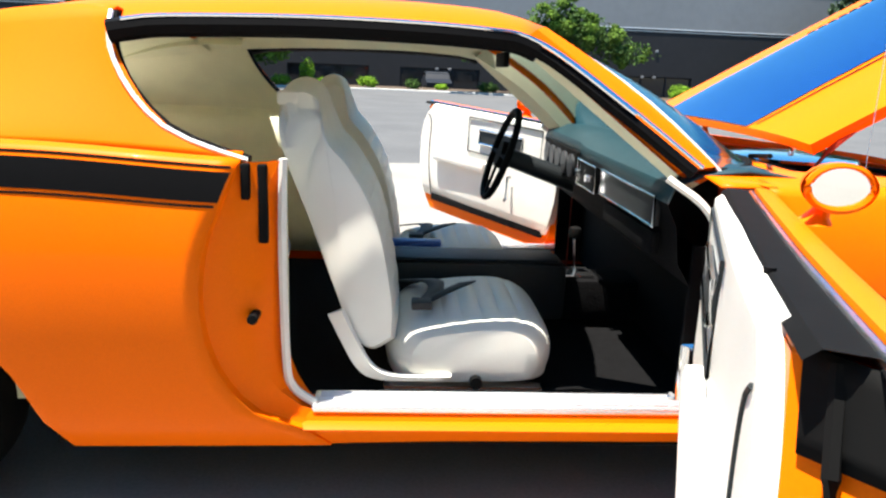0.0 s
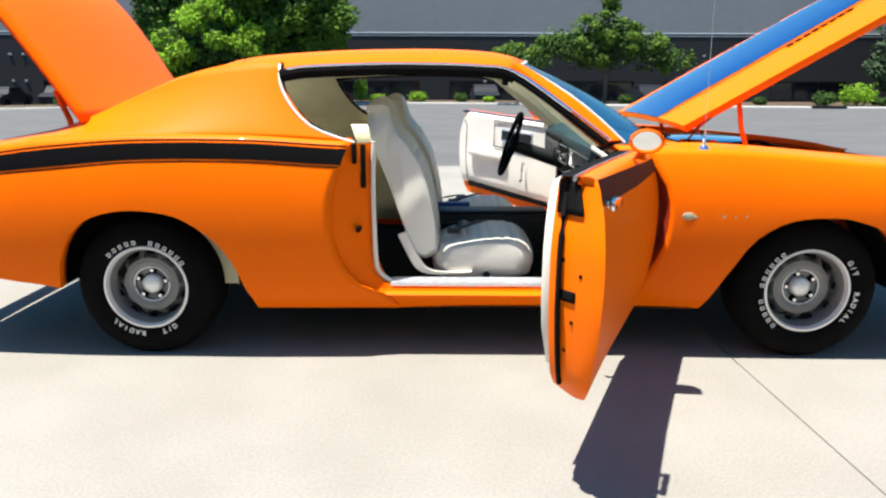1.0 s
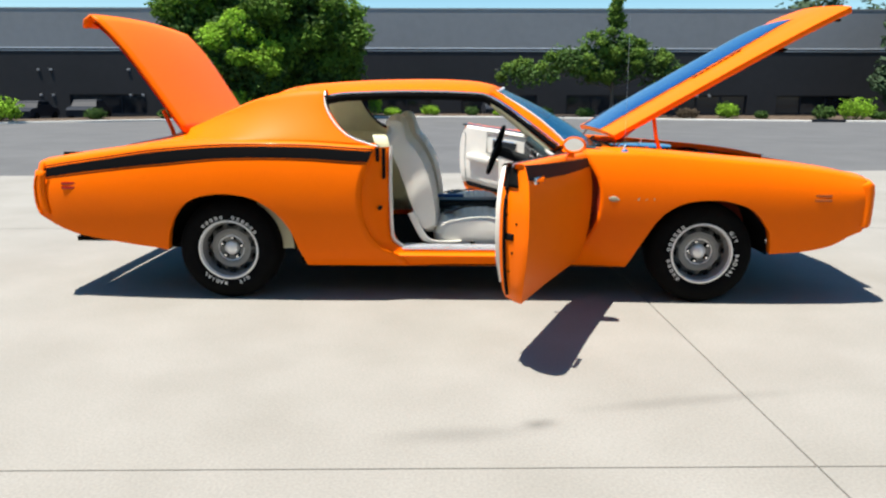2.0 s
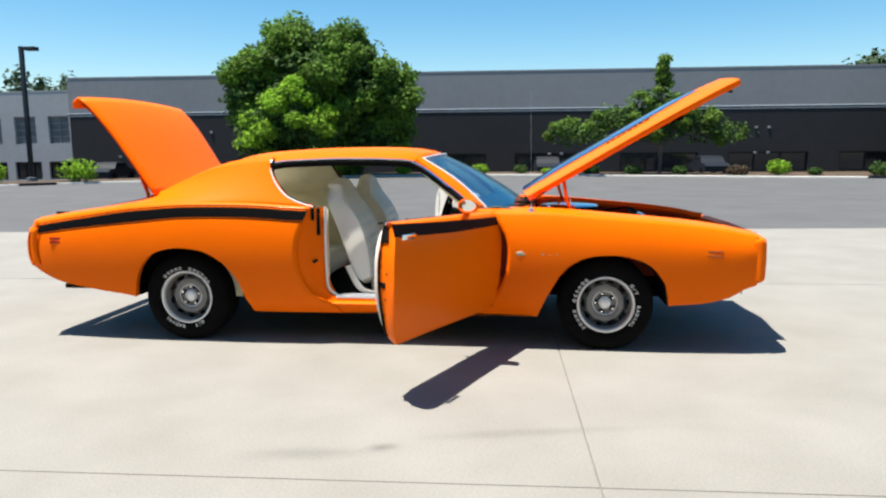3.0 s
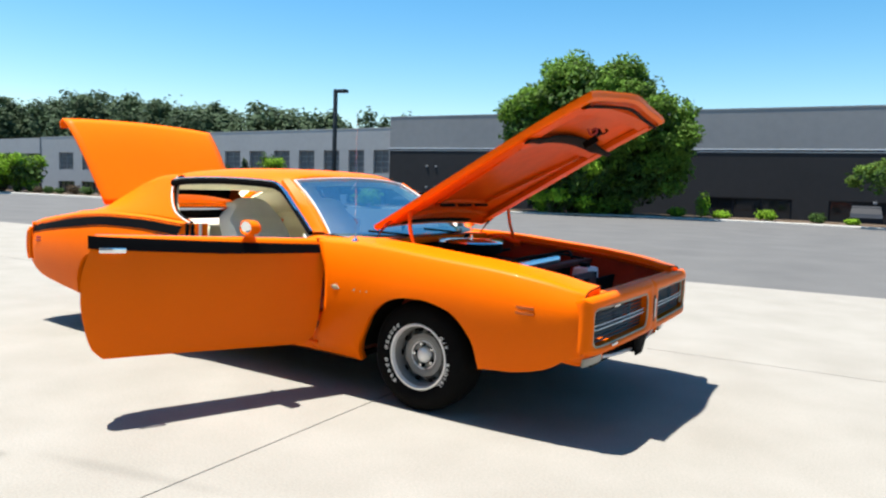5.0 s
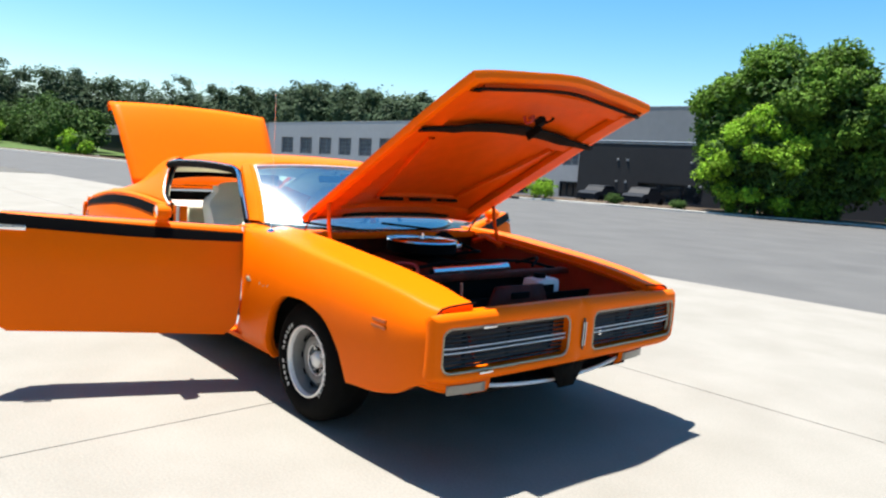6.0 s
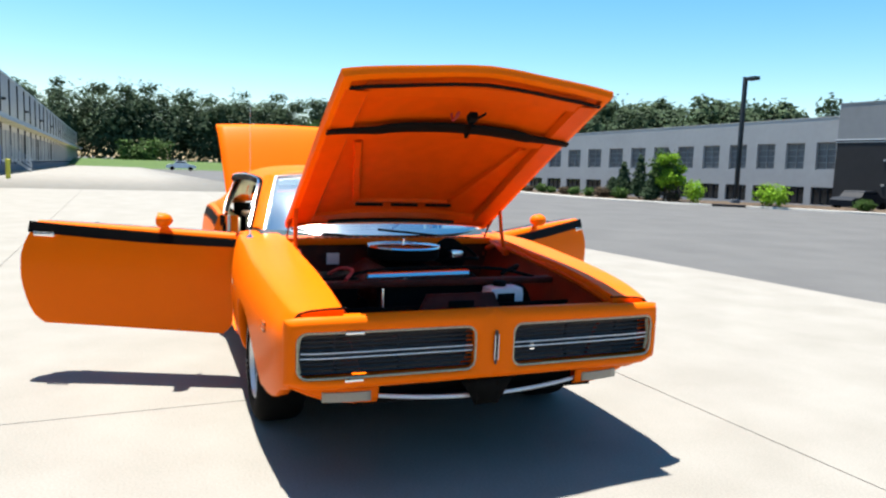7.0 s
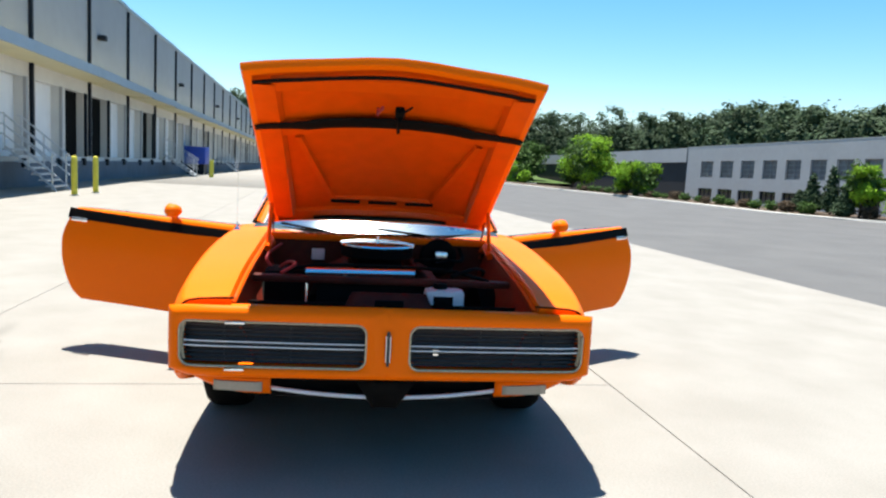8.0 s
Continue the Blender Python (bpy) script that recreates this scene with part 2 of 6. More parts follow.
def part(name, bm, material, parent=None, label="", smooth=True, thick=0.0, sharp=35):
    """Links a bmesh as one mesh object, under a thing or a part."""
    finish(bm, smooth)
    me = bpy.data.meshes.new(name)
    bm.to_mesh(me)
    bm.free()
    if smooth:
        me.set_sharp_from_angle(angle=radians(sharp))
    for m in (material if isinstance(material, (list, tuple)) else [material]):
        me.materials.append(m)
    ob = new(name, me)
    if parent:
        ob.parent = parent
    if label:
        ob["label"] = label
    if thick:
        md = ob.modifiers.new("thickness", "SOLIDIFY")
        md.thickness, md.offset = thick, 0
    return ob


def thing(name, label, category, m=None, group="", kind=""):
    ob = new(name)
    ob.empty_display_size = 0.2
    if m is not None:
        ob.matrix_world = m
    return tagged(ob, label, category, group, kind)


def mirrored(bm, s):
    """Mirrors a mesh made for the right side (y < 0) to the side s (-1 right, 1 left)."""
    if s > 0:
        for v in bm.verts:
            v.co.y = -v.co.y
    return bm

# frames for pavement and for the buildings, which stand at slight angles to the car
YARD = pose(0, 0, 0, 0, 0, 2.5)
LOT = pose(0, 0, 0, 0, 0, 3.2)
BACK = Matrix.Translation((.43, -.60, 0)) @ pose(0, 0, 0, 0, 0, 2.0) @ Matrix.Translation((1.5, -4, 1.3)) @ Matrix.Scale(1.18, 4) @ Matrix.Translation((-1.5, 4, -1.3))

# ---- the car ----
car = thing("car", "orange two-door coupe with black side stripes, doors, hood and trunk open", "car")

# half width at the widest height, crown height, and lower edge, along the car
W = curve((-2.64, .90), (-2.5, .935), (-2.2, .965), (-1.8, .99), (-1.4, 1.0), (-1.0, .995), (-.6, .985), (0, .97), (.7, .968), (1.1, .975), (1.5, .985), (1.9, .972), (2.2, .952), (2.36, .928), (2.42, .905), (2.46, .89))
ZT = curve((-2.64, .845), (-2.4, .885), (-2.17, .918), (-1.8, .962), (-1.4, .982), (-1.0, .978), (-.6, .955), (0, .935), (.5, .925), (.8, .923), (1.0, .922), (1.2, .912), (1.57, .881), (1.94, .848), (2.24, .806), (2.36, .780), (2.46, .768))
ZB = curve((-2.64, .53), (-2.5, .455), (-2.38, .41), (-2.04, .352), (-1.822, .317), (-1.80, .213), (-1.0, .213), (1.0, .213), (1.84, .213), (1.862, .317), (2.055, .333), (2.238, .375), (2.33, .43), (2.46, .47))
REAR_ARCH = curve((-1.825, .317), (-1.802, .43), (-1.75, .545), (-1.655, .635), (-1.55, .667), (-1.46, .676), (-1.31, .660), (-1.15, .575), (-1.042, .438), (-.972, .213))
FRONT_ARCH = curve((1.010, .213), (1.04, .30), (1.097, .412), (1.187, .554), (1.33, .636), (1.42, .650), (1.509, .652), (1.687, .612), (1.80, .515), (1.843, .43), (1.862, .317))
REAR_CUT = curve((.24, -.33), (.296, -.40), (.337, -.50), (.436, -.575), (.50, -.600), (.56, -.613), (.64, -.618), (.70, -.614), (.76, -.604), (.85, -.572), (.93, -.540), (.98, -.515))
FRONT_CUT = curve((.24, .64), (.322, .686), (.379, .724), (.568, .778), (.70, .783), (.755, .777), (.904, .715), (.98, .69))


def fender_cut(z):
    """Rear edge of the front fender, bowed ahead of the door's edge."""
    return FRONT_CUT(z) + .034 * math.sin(math.pi * min(1.0, max(0.0, (z - .34) / .58)))


def side_y(x, z):
    """Half width of the body's skin at x along the car and z above the ground."""
    zt, w = ZT(x), W(x)
    if z > 0.64:
        t = min(1.0, (z - 0.64) / (zt - 0.64))
        return w - 0.055 * t ** 2.4
    t = (0.64 - z) / 0.40
    return w - 0.012 * t - 0.055 * t ** 2.2 - 0.55 * max(0.0, 0.292 - z)      # tucked in below a crease


def low(x):
    if -1.825 <= x <= -.972:
        return REAR_ARCH(x)
    if 1.010 <= x <= 1.862:
        return FRONT_ARCH(x)
    return ZB(x)


def side_rows(xs, top_y, top_n=5, nz=12, warp=None, top_dz=0.012, flange=0.05):
    """Columns of points from the lower edge up the side, over the crown and inwards to top_y, and a lip down."""
    rows = []
    for x in xs:
        z0, zt = low(x), ZT(x)
        col = []
        z_in = lerp(z0, zt, 0.0)
        xx = x + (warp(x, z_in) if warp else 0)
        col.append((xx, -(side_y(x, z0) - 0.05), z0 + 0.006))
        col.append((xx, -(side_y(x, z0) - 0.012), z0 - 0.001))
        for i in range(nz):
            z = lerp(z0, zt - 0.018, (i / (nz - 1)))
            xx = x + (warp(x, z) if warp else 0)
            col.append((xx, -side_y(x, z), z))
        yc = side_y(x, zt - 0.018)
        xx = x + (warp(x, zt) if warp else 0)
        ty = top_y(x)
        col += [(xx, -(yc - 0.006), zt - 0.008), (xx, -(yc - 0.018), zt - 0.001), (xx, -(yc - 0.036), zt + 0.003)]
        for i in range(1, top_n + 1):
            t = i / top_n
            col.append((xx, -lerp(yc - 0.036, ty, t), zt + 0.003 + top_dz * math.sin(t * math.pi / 2)))
        if flange:
            col.append((xx, -(ty - 0.006), zt + top_dz - 0.010))
            col.append((xx, -(ty - 0.010), zt + top_dz - flange))
        rows.append(col)
    return rows


def fine(a, b, step, extra=()):
    n = max(2, int(round((b - a) / step)) + 1)
    return sorted(set([round(v, 4) for v in steps(a, b, n)] + [e for e in extra if a < e < b]))


HOOD_Y = curve((.7, .70), (1.2, .69), (2.0, .685), (2.46, .68))
DECK_Y = curve((-2.64, .72), (-2.0, .72), (-1.7, .70))
ARCH_X = (1.009, 1.011, 1.03, 1.08, 1.15, 1.84, 1.855, 1.861, 1.863, -1.826, -1.824, -1.818, -1.80, -.971, -.973)


def fender_warp(x, z):
    return (fender_cut(z) - .70) * max(0.0, 1 - (x - .70) / .26)


def quarter_warp(x, z):
    return (REAR_CUT(z) + .55) * max(0.0, 1 - (-.55 - x) / .42)


for s in (-1, 1):
    side = "passenger" if s < 0 else "driver"
    rows = side_rows(fine(.70, 2.412, .045, ARCH_X), HOOD_Y, warp=fender_warp)
    rows.append([(p[0] + .001, p[1] + (.035 if k < 14 else .004), p[2] - (.035 if k > 13 else 0)) for k, p in enumerate(rows[-1])])
    part("fender", mirrored(grid(rows), s), ORANGE, car, "glossy orange front fender with flared wheel arch", thick=.006)
    seam = [(2.4145, -side_y(2.412, z), z) for z in steps(.47, ZT(2.412) - .018, 8)] + [(2.4145, -(side_y(2.412, .77) - d), ZT(2.412) + dz) for d, dz in ((.012, -.002), (.05, .006), (.12, .010), (.20, .012))]
    part("fender_seam", mirrored(tube(seam, .0045, 6), s), UNDER, car, "dark seam between fender and bumper")
    # quarter: full side, top only behind the sail panel
    xs = fine(-2.63, -.55, .045, ARCH_X)
    rows = side_rows(xs, lambda x: DECK_Y(x) if x < -1.95 else side_y(x, ZT(x)) - .05, warp=quarter_warp, flange=0)
    part("quarter_panel", mirrored(grid(rows), s), ORANGE, car, "glossy orange rear quarter panel", thick=.006)
    # stripe, two millimetres proud
    SB = curve((-2.60, .055), (-2.2, .062), (-1.8, .074), (-1.4, .068), (-.6, .066), (0, .060), (.45, .055), (.70, .040))
    def stripe_rows(xs, warp):
        out = []
        for x in xs:
            a = ZT(x) - (.012 if x > -1.2 else lerp(.012, .03, min(1, (-1.2 - x) / 1.0)))
            a = a - (.012 if x < -.5 else .0)
            out.append([(x + (warp(x, a - SB(x) * t) if warp else 0), -(side_y(x, a - SB(x) * t) + .0045), a - SB(x) * t) for t in (0, .25, .5, .75, 1)])
        return out
    part("side_stripe", mirrored(grid(stripe_rows(fine(-2.59, -.555, .05), quarter_warp)), s), STRIPE, car, "black vinyl side stripe")
    for dz in (.010, -SB(-1) - .010):
        rows = []
        for x in fine(-2.58, -.56, .06):
            a = ZT(x) - (.012 if x > -1.2 else lerp(.012, .03, min(1, (-1.2 - x) / 1.0))) - .012
            z0 = a + .011 if dz > 0 else a - SB(x) - .009
            rows.append([(x + quarter_warp(x, z0), -(side_y(x, z0 + d) + .0045), z0 + d) for d in (-.003, .003)])
        part("pinstripe", mirrored(grid(rows), s), STRIPE, car)
    # sail panel between the crown and the ridge beside the rear window
    RIDGE_Y = curve((-2.12, .735), (-1.9, .71), (-1.67, .70), (-1.3, .705), (-1.0, .725), (-.84, .745))
    RIDGE_Z = curve((-2.12, .945), (-1.98, .972), (-1.87, .995), (-1.67, 1.07), (-1.47, 1.15), (-1.3, 1.215), (-1.1, 1.262), (-.95, 1.275), (-.84, 1.275))
    WINDOW_EDGE = curve((.955, -.52), (.962, -.55), (.985, -.63), (1.02, -.71), (1.10, -.795), (1.17, -.838), (1.22, -.855), (1.275, -.858))
    rows = []
    for i in range(31):
        t = i / 30
        xr, xc = lerp(-.85, -2.12, t), lerp(-.545, -2.14, t)
        c = Vector((xc, -(side_y(xc, ZT(xc)) - .028), ZT(xc) + .001))
        r = Vector((xr, -RIDGE_Y(xr), RIDGE_Z(xr)))
        h = (r.z - c.z)
        t0 = Vector(((xr - xc) * .5, .050, .13)) * (h / .3)
        t1 = Vector(((xr - xc) * 1.3, .15, .19)) * (h / .3)
        col = []
        for k in range(12):
            v = k / 11
            a, b, cc, d = 2 * v ** 3 - 3 * v * v + 1, v ** 3 - 2 * v * v + v, -2 * v ** 3 + 3 * v * v, v ** 3 - v * v
            p = c * a + t0 * b + r * cc + t1 * d
            p.x += (WINDOW_EDGE(p.z) - p.x) * max(0.0, 1 - t * 3) ** 2
            col.append(tuple(p))
        # over the ridge, inwards and down to the rear glass
        q = r + Vector((0, .03, .012 * min(1, h / .2)))
        col.append(tuple(q))
        col.append((r.x, r.y + .075, r.z + .004))
        col.append((r.x, r.y + .095, r.z - .02))
        rows.append(col)
    part("sail_panel", mirrored(grid(rows), s), ORANGE, car, "orange sail panel flowing into the rear deck", thick=.004)
    lin = [[(r[0][0] + .01, r[0][1] + .09, r[0][2] - .08)] + [(p[0] + .004, p[1] + .035, p[2] - .02) for p in r] for r in rows[:20]]
    rim = [Vector(p) for p in rows[0][:12]]
    part("window_channel", mirrored(tube([p + Vector((.006, .018, -.004)) for p in rim], .013, 6), s), BLACK, car, "black rubber channel behind the quarter window")
    part("quarter_window_trim", mirrored(tube([p + Vector((.004, -.004, 0)) for p in rim], .006, 6), s), POLISHED, car, "bright edge of the quarter window")
    part("pillar_lining", mirrored(grid(lin), s), HEADLINER, car, "cream vinyl lining inside the rear pillar")

# roof
ROOF_Z = curve((-1.16, 1.305), (-1.0, 1.328), (-.85, 1.340), (-.53, 1.356), (-.22, 1.360), (.05, 1.350), (.18, 1.328), (.28, 1.295))
ROOF_Y = curve((-1.16, .69), (-.84, .745), (-.4, .725), (0, .70), (.28, .645))
def roof_point(u, v, dz=0.0):
    a = abs(v)
    xf = .185 + .085 * (1 - a ** 2)
    xb = -1.00 - .10 * (1 - a ** 4)
    x = lerp(xf, xb, u)
    drop = .020 * a ** 2 + .085 * a ** 7
    return (x, v * ROOF_Y(x), ROOF_Z(x) - drop + dz)
vs_ = [math.sin(t * math.pi / 2) for t in steps(-1, 1, 25)]
rows = [[roof_point(u, v) for v in vs_] for u in steps(0, 1, 20)]
part("roof", grid(rows), ORANGE, car, "orange sloping roof", thick=.006)
rows = [[roof_point(u, v * .97, -.03) for v in vs_] for u in steps(0.02, .98, 14)]
part("headliner", grid(rows), HEADLINER, car, "cream headliner under the roof")
rows = []
for t in steps(0, 1, 7):
    row = []
    for v in vs_:
        p = roof_point(1, v)
        row.append((lerp(p[0], -1.36, t), p[1] * lerp(1, .93, t), lerp(p[2], 1.195, t ** 1.5) - .02 * abs(v) ** 4 * t))
    rows.append(row)
part("roof_rear", grid(rows), ORANGE, car, "orange roof edge above the rear window", thick=.005)
part("rear_header", grid([[(p[0], p[1] * .98, p[2] - .025) for p in r] for r in rows]), HEADLINER, car, "cream lining ahead of the rear window")
# windscreen, rear window
WBASE = curve((0, .945), (.35, .915), (.6, .80), (.78, .63))
def wind_point(u, v, off=0.0):
    a = abs(v)
    yb, yt = .755 * v, .615 * v
    b = Vector((WBASE(abs(yb)), yb, .922 + .013 * a * a))
    t = Vector((.185 + .075 * (1 - a ** 2) + .012, yt, 1.300 - .030 * a ** 2))
    p = b.lerp(t, u)
    p += Vector((.03, 0, .03)) * math.sin(u * math.pi) * .6
    return tuple(p + Vector((off, 0, off)))
rows = [[wind_point(u, v) for v in steps(-1, 1, 21)] for u in steps(0, 1, 9)]
wscreen = part("windscreen", grid(rows), WSHIELD, car, "raked tinted windscreen")
wscreen.visible_shadow = False
edge = [wind_point(u, -1, .006) for u in steps(0, 1, 8)] + [wind_point(1, v, .006) for v in steps(-1, 1, 15)] + [wind_point(u, 1, .006) for u in steps(1, 0, 8)]
part("windscreen_trim", tube(edge, .007, 6), POLISHED, car, "chrome windscreen trim")
part("windscreen_lower_trim", tube([wind_point(0, v, .004) for v in steps(-1, 1, 21)], .012, 6), BLACK, car)
def back_point(u, v, off=0.0):
    x = lerp(-1.36, -1.80, u)
    z = lerp(1.205, .995, u) + .02 * math.sin(u * math.pi)
    y = v * lerp(.60, .635, u)
    return (x - .05 * (1 - v * v) * u, y, z + .015 * (1 - v * v) + off)
rows = [[back_point(u, v) for v in steps(-1, 1, 15)] for u in steps(0, 1, 9)]
bglass = part("rear_window", grid(rows), GLASS, car, "sloping rear window")
bglass.visible_shadow = False
for s in (-1, 1):
    # A-pillar: a beam from cowl to roof
    a0 = [wind_point(u, 1) for u in steps(0, 1, 8)]
    rows = []
    for i, p in enumerate(a0):
        t = i / 7
        o = Vector((lerp(.545, .150, t), lerp(.815, .690, t), lerp(.945, 1.262, t)))
        p = Vector(p)
        rows.append([(p.x, -p.y, p.z), (lerp(p.x, o.x, .3) + .012, -lerp(p.y, o.y, .45) - .006, lerp(p.z, o.z, .3) + .020), (lerp(p.x, o.x, .75) + .008, -lerp(p.y, o.y, .9) - .006, lerp(p.z, o.z, .75) + .014), (o.x, -o.y, o.z), (o.x - .01, -o.y + .034, o.z - .01), (p.x - .035, -p.y + .02, p.z - .03)])
    part("windscreen_pillar", mirrored(grid(rows, close=True), s), ORANGE, car, "orange windscreen pillar")
    inner = [[(r[3][0] - .012, r[3][1] + .012, r[3][2] - .010), (r[4][0] - .014, r[4][1] + .008, r[4][2] - .014), (r[5][0] - .014, r[5][1] + .012, r[5][2] - .014), (r[0][0] - .008, r[0][1] + .014, r[0][2] - .008)] for r in rows]
    part("pillar_cover", mirrored(grid(inner), s), HEADLINER, car, "cream cover inside the windscreen pillar")
    # black drip rail with chrome strip, round the side opening
    path = smooth_path([(.56, -.83, .945), (.37, -.775, 1.088), (.17, -.720, 1.222), (.02, -.734, 1.250), (-.35, -.755, 1.258), (-.70, -.778, 1.247), (-.80, -.790, 1.235), (-.845, -.796, 1.226)], 5)
    part("pillar_rail", mirrored(tube(path[:12], .018, 6), s), STRIPE, car, "slim black seal along the windscreen pillar")
    part("pillar_trim", mirrored(tube([p + Vector((.018, -.008, .016)) for p in path[:12]], .0055, 6), s), CHROME, car, "bright strip along the windscreen pillar")
    part("drip_rail", mirrored(tube(path[10:], .023, 8, flat=1.2), s), STRIPE, car, "black rubber seal and rail over the side window")
    part("rail_trim", mirrored(tube([p + Vector((0, -.014, .022)) for p in path[4:-4]], .005, 6), s), CHROME, car, "chrome strip along the drip rail")
    # rear jamb and front jamb of the door opening
    rows = []
    for z in steps(.25, .95, 17):
        xe = REAR_CUT(z)
        y = side_y(xe, min(z, ZT(xe) - .018))
        k = max(0.0, (.50 - z) / .2) ** 2
        rows.append([(xe, -y, z), (xe + .006, -(y - .02), z), (xe + .04, -(y - .035), z), (xe + .085 + .02 * k, -(y - .05), z), (-.47 + .08 * k, -.885, z), (-.455 + .08 * k, -.86, z), (-.45 + .08 * k, -.80, z)])
    part("door_jamb", mirrored(grid(rows), s), ORANGE, car, "orange rear door jamb")
    seal = smooth_path([(-.44, -.872, .955), (-.445, -.872, .75), (-.44, -.872, .46), (-.425, -.872, .38), (-.37, -.872, .335)], 5)
    part("door_seal", mirrored(tube(seal, .011, 6), s), VINYL, car, "white welt along the door opening")
    seal = smooth_path([(.50, -.82, .93), (.60, -.86, .85), (.655, -.87, .70), (.665, -.87, .47), (.63, -.87, .343)], 5)
    part("door_seal", mirrored(tube(seal, .011, 6), s), VINYL, car)
    part("window_felt", mirrored(boxed(-.528, -.508, -.932, -.905, .865, .948, .006), s), BLACK, car, "black rubber pillar seal")
    part("window_felt", mirrored(boxed(-.493, -.472, -.917, -.888, .76, .945, .006), s), BLACK, car)
    for k in range(5):
        part("sill_ridge", mirrored(boxed(-.36, .62, -.885 + .017 * k, -.878 + .017 * k, .335, .340, .002), s), SILL, car)
    part("striker", mirrored(cyl(bmesh.new(), (-.505, -.90, .585), (-.505, -.955, .585), .012), s), BLACK, car, "dark door striker")
    rows = []
    for z in steps(.24, .93, 15):
        xe = fender_cut(z)
        y = side_y(max(.7, xe), min(z, .90))
        rows.append([(xe, -y, z), (xe - .004, -(y - .015), z), (xe - .01, -(y - .09), z), (.675, -.85, z), (.66, -.82, z), (.66, -.76, z)])
    # body-coloured pillar; the darker orange paints in the shade of the door gap
    part("hinge_pillar", mirrored(grid(rows), s), SHADED_ORANGE, car, "orange hinge pillar")
    for z in (.42, .74):
        part("hinge", mirrored(boxed(.69, .77, -.925, -.88, z, z + .07, .008), s), ORANGE_IN, car)
    # rocker and sill
    rows = [[(x, -.86, .214), (x, -(side_y(x, .22) - .012), .208), (x, -side_y(x, .22), .217), (x, -side_y(x, .25), .25), (x, -side_y(x, .278), .278), (x, -(side_y(x, .29) - .008), .285), (x, -.928, .288), (x, -.918, .295), (x, -.902, .300), (x, -.893, .320), (x, -.80, .322)] for x in steps(-.50, .72, 12)]
    part("rocker", mirrored(grid(rows), s), ORANGE, car, "orange rocker panel below the door")
    bm = boxed(-.375, .635, -.899, -.80, .320, .337, .006)
    part("sill_plate", mirrored(bm, s), SILL, car, "bright aluminium sill plate with ridges")
    # wheel well
    for cx in (-1.46, 1.45):
        bm = lathe([(.41, -.885), (.41, -.55), (.02, -.55)], 20, arc=math.pi)
        bmesh.ops.translate(bm, verts=bm.verts, vec=(cx, 0, .30))
        part("wheel_well", mirrored(bm, s), UNDER, car, "black inner wheel housing")

# underbody, firewall, boot floor
bm = boxed(-1.02, .98, -.86, .86, .214, .242)
part("floor_pan", bm, UNDER, car, "black floor pan")
part("boot_floor", boxed(-2.5, -1.9, -.75, .75, .33, .36), UNDER, car)
part("axle_tunnel", boxed(-1.95, -.95, -.56, .56, .25, .62), UNDER, car)
part("firewall", boxed(.93, .955, -.86, .86, .24, .915), BAY_SHADED, car, "orange firewall")
part("carpet", boxed(-.9, .80, -.80, .80, .242, .258), CARPET, car, "black cabin carpet")

# ---- hood ----
HOOD_UP = 29.9
hood_m = pose(.885, 0, .995, 0, -HOOD_UP, 0)      # rear edge raised at its hinges
HOOD_LEN = curve((0, 1.680), (.12, 1.672), (.3, 1.650), (.68, 1.622))
def hood_top(u, v):
    y = v * .672
    x = lerp(.055, HOOD_LEN(abs(y)), u) - .02 * (1 - u) * (1 - v * v)
    crown = .028 * (1 - v * v) - .012 * abs(v) ** 6
    bulge = .016 * max(0.0, 1 - (abs(y) / .40) ** 6) * min(1.0, u * 6) * min(1.0, (1 - u) * 5)
    return (x, y, crown + bulge - .02 * u ** 6)
bm = grid([[hood_top(u, v) for v in steps(-1, 1, 33)] for u in steps(0, 1, 26)])
hood = part("hood", bm, ORANGE, car, "raised orange hood with a black centre panel")
hood.matrix_local = hood_m
bm = bmesh.new()
rim = [hood_top(0, v) for v in steps(-1, 1, 33)] + [hood_top(u, 1) for u in steps(.05, .95, 19)] + [hood_top(1, v) for v in steps(1, -1, 33)] + [hood_top(u, -1) for u in steps(.95, .05, 19)]
rows = [rim, [(p[0] * .998, p[1] * .998, p[2] - .022) for p in rim], [(p[0] * .992 + .004, p[1] * .985, p[2] - .034) for p in rim], [(p[0] * .96 + .03, p[1] * .93, p[2] - .036) for p in rim]]
part("hood_rim", grid(rows, bm, close=True), ORANGE, hood)
under = [[(lambda p: (p[0] * .985 + .01, p[1] * .975, p[2] - .026))(hood_top(u, v)) for v in steps(-1, 1, 17)] for u in steps(0, 1, 14)]
part("inner_panel", grid(under), ORANGE_IN, hood, "orange stamped underside of the hood")
def rail(a, b, w, d, bm):
    """A stamped rib under the hood from a to b (x, y)."""
    a, b = Vector((*a, 0)), Vector((*b, 0))
    dirv = (b - a).normalized()
    n = Vector((-dirv.y, dirv.x, 0))
    rows = []
    for t in steps(0, 1, 9):
        p = a.lerp(b, t)
        z = hood_top(p.x / HOOD_LEN(abs(p.y)), p.y / .672)[2]
        rows.append([tuple(p + n * k * w + Vector((0, 0, z - e))) for k, e in ((-1, .025), (-.72, d), (.72, d), (1, .025))])
    return grid(rows, bm)
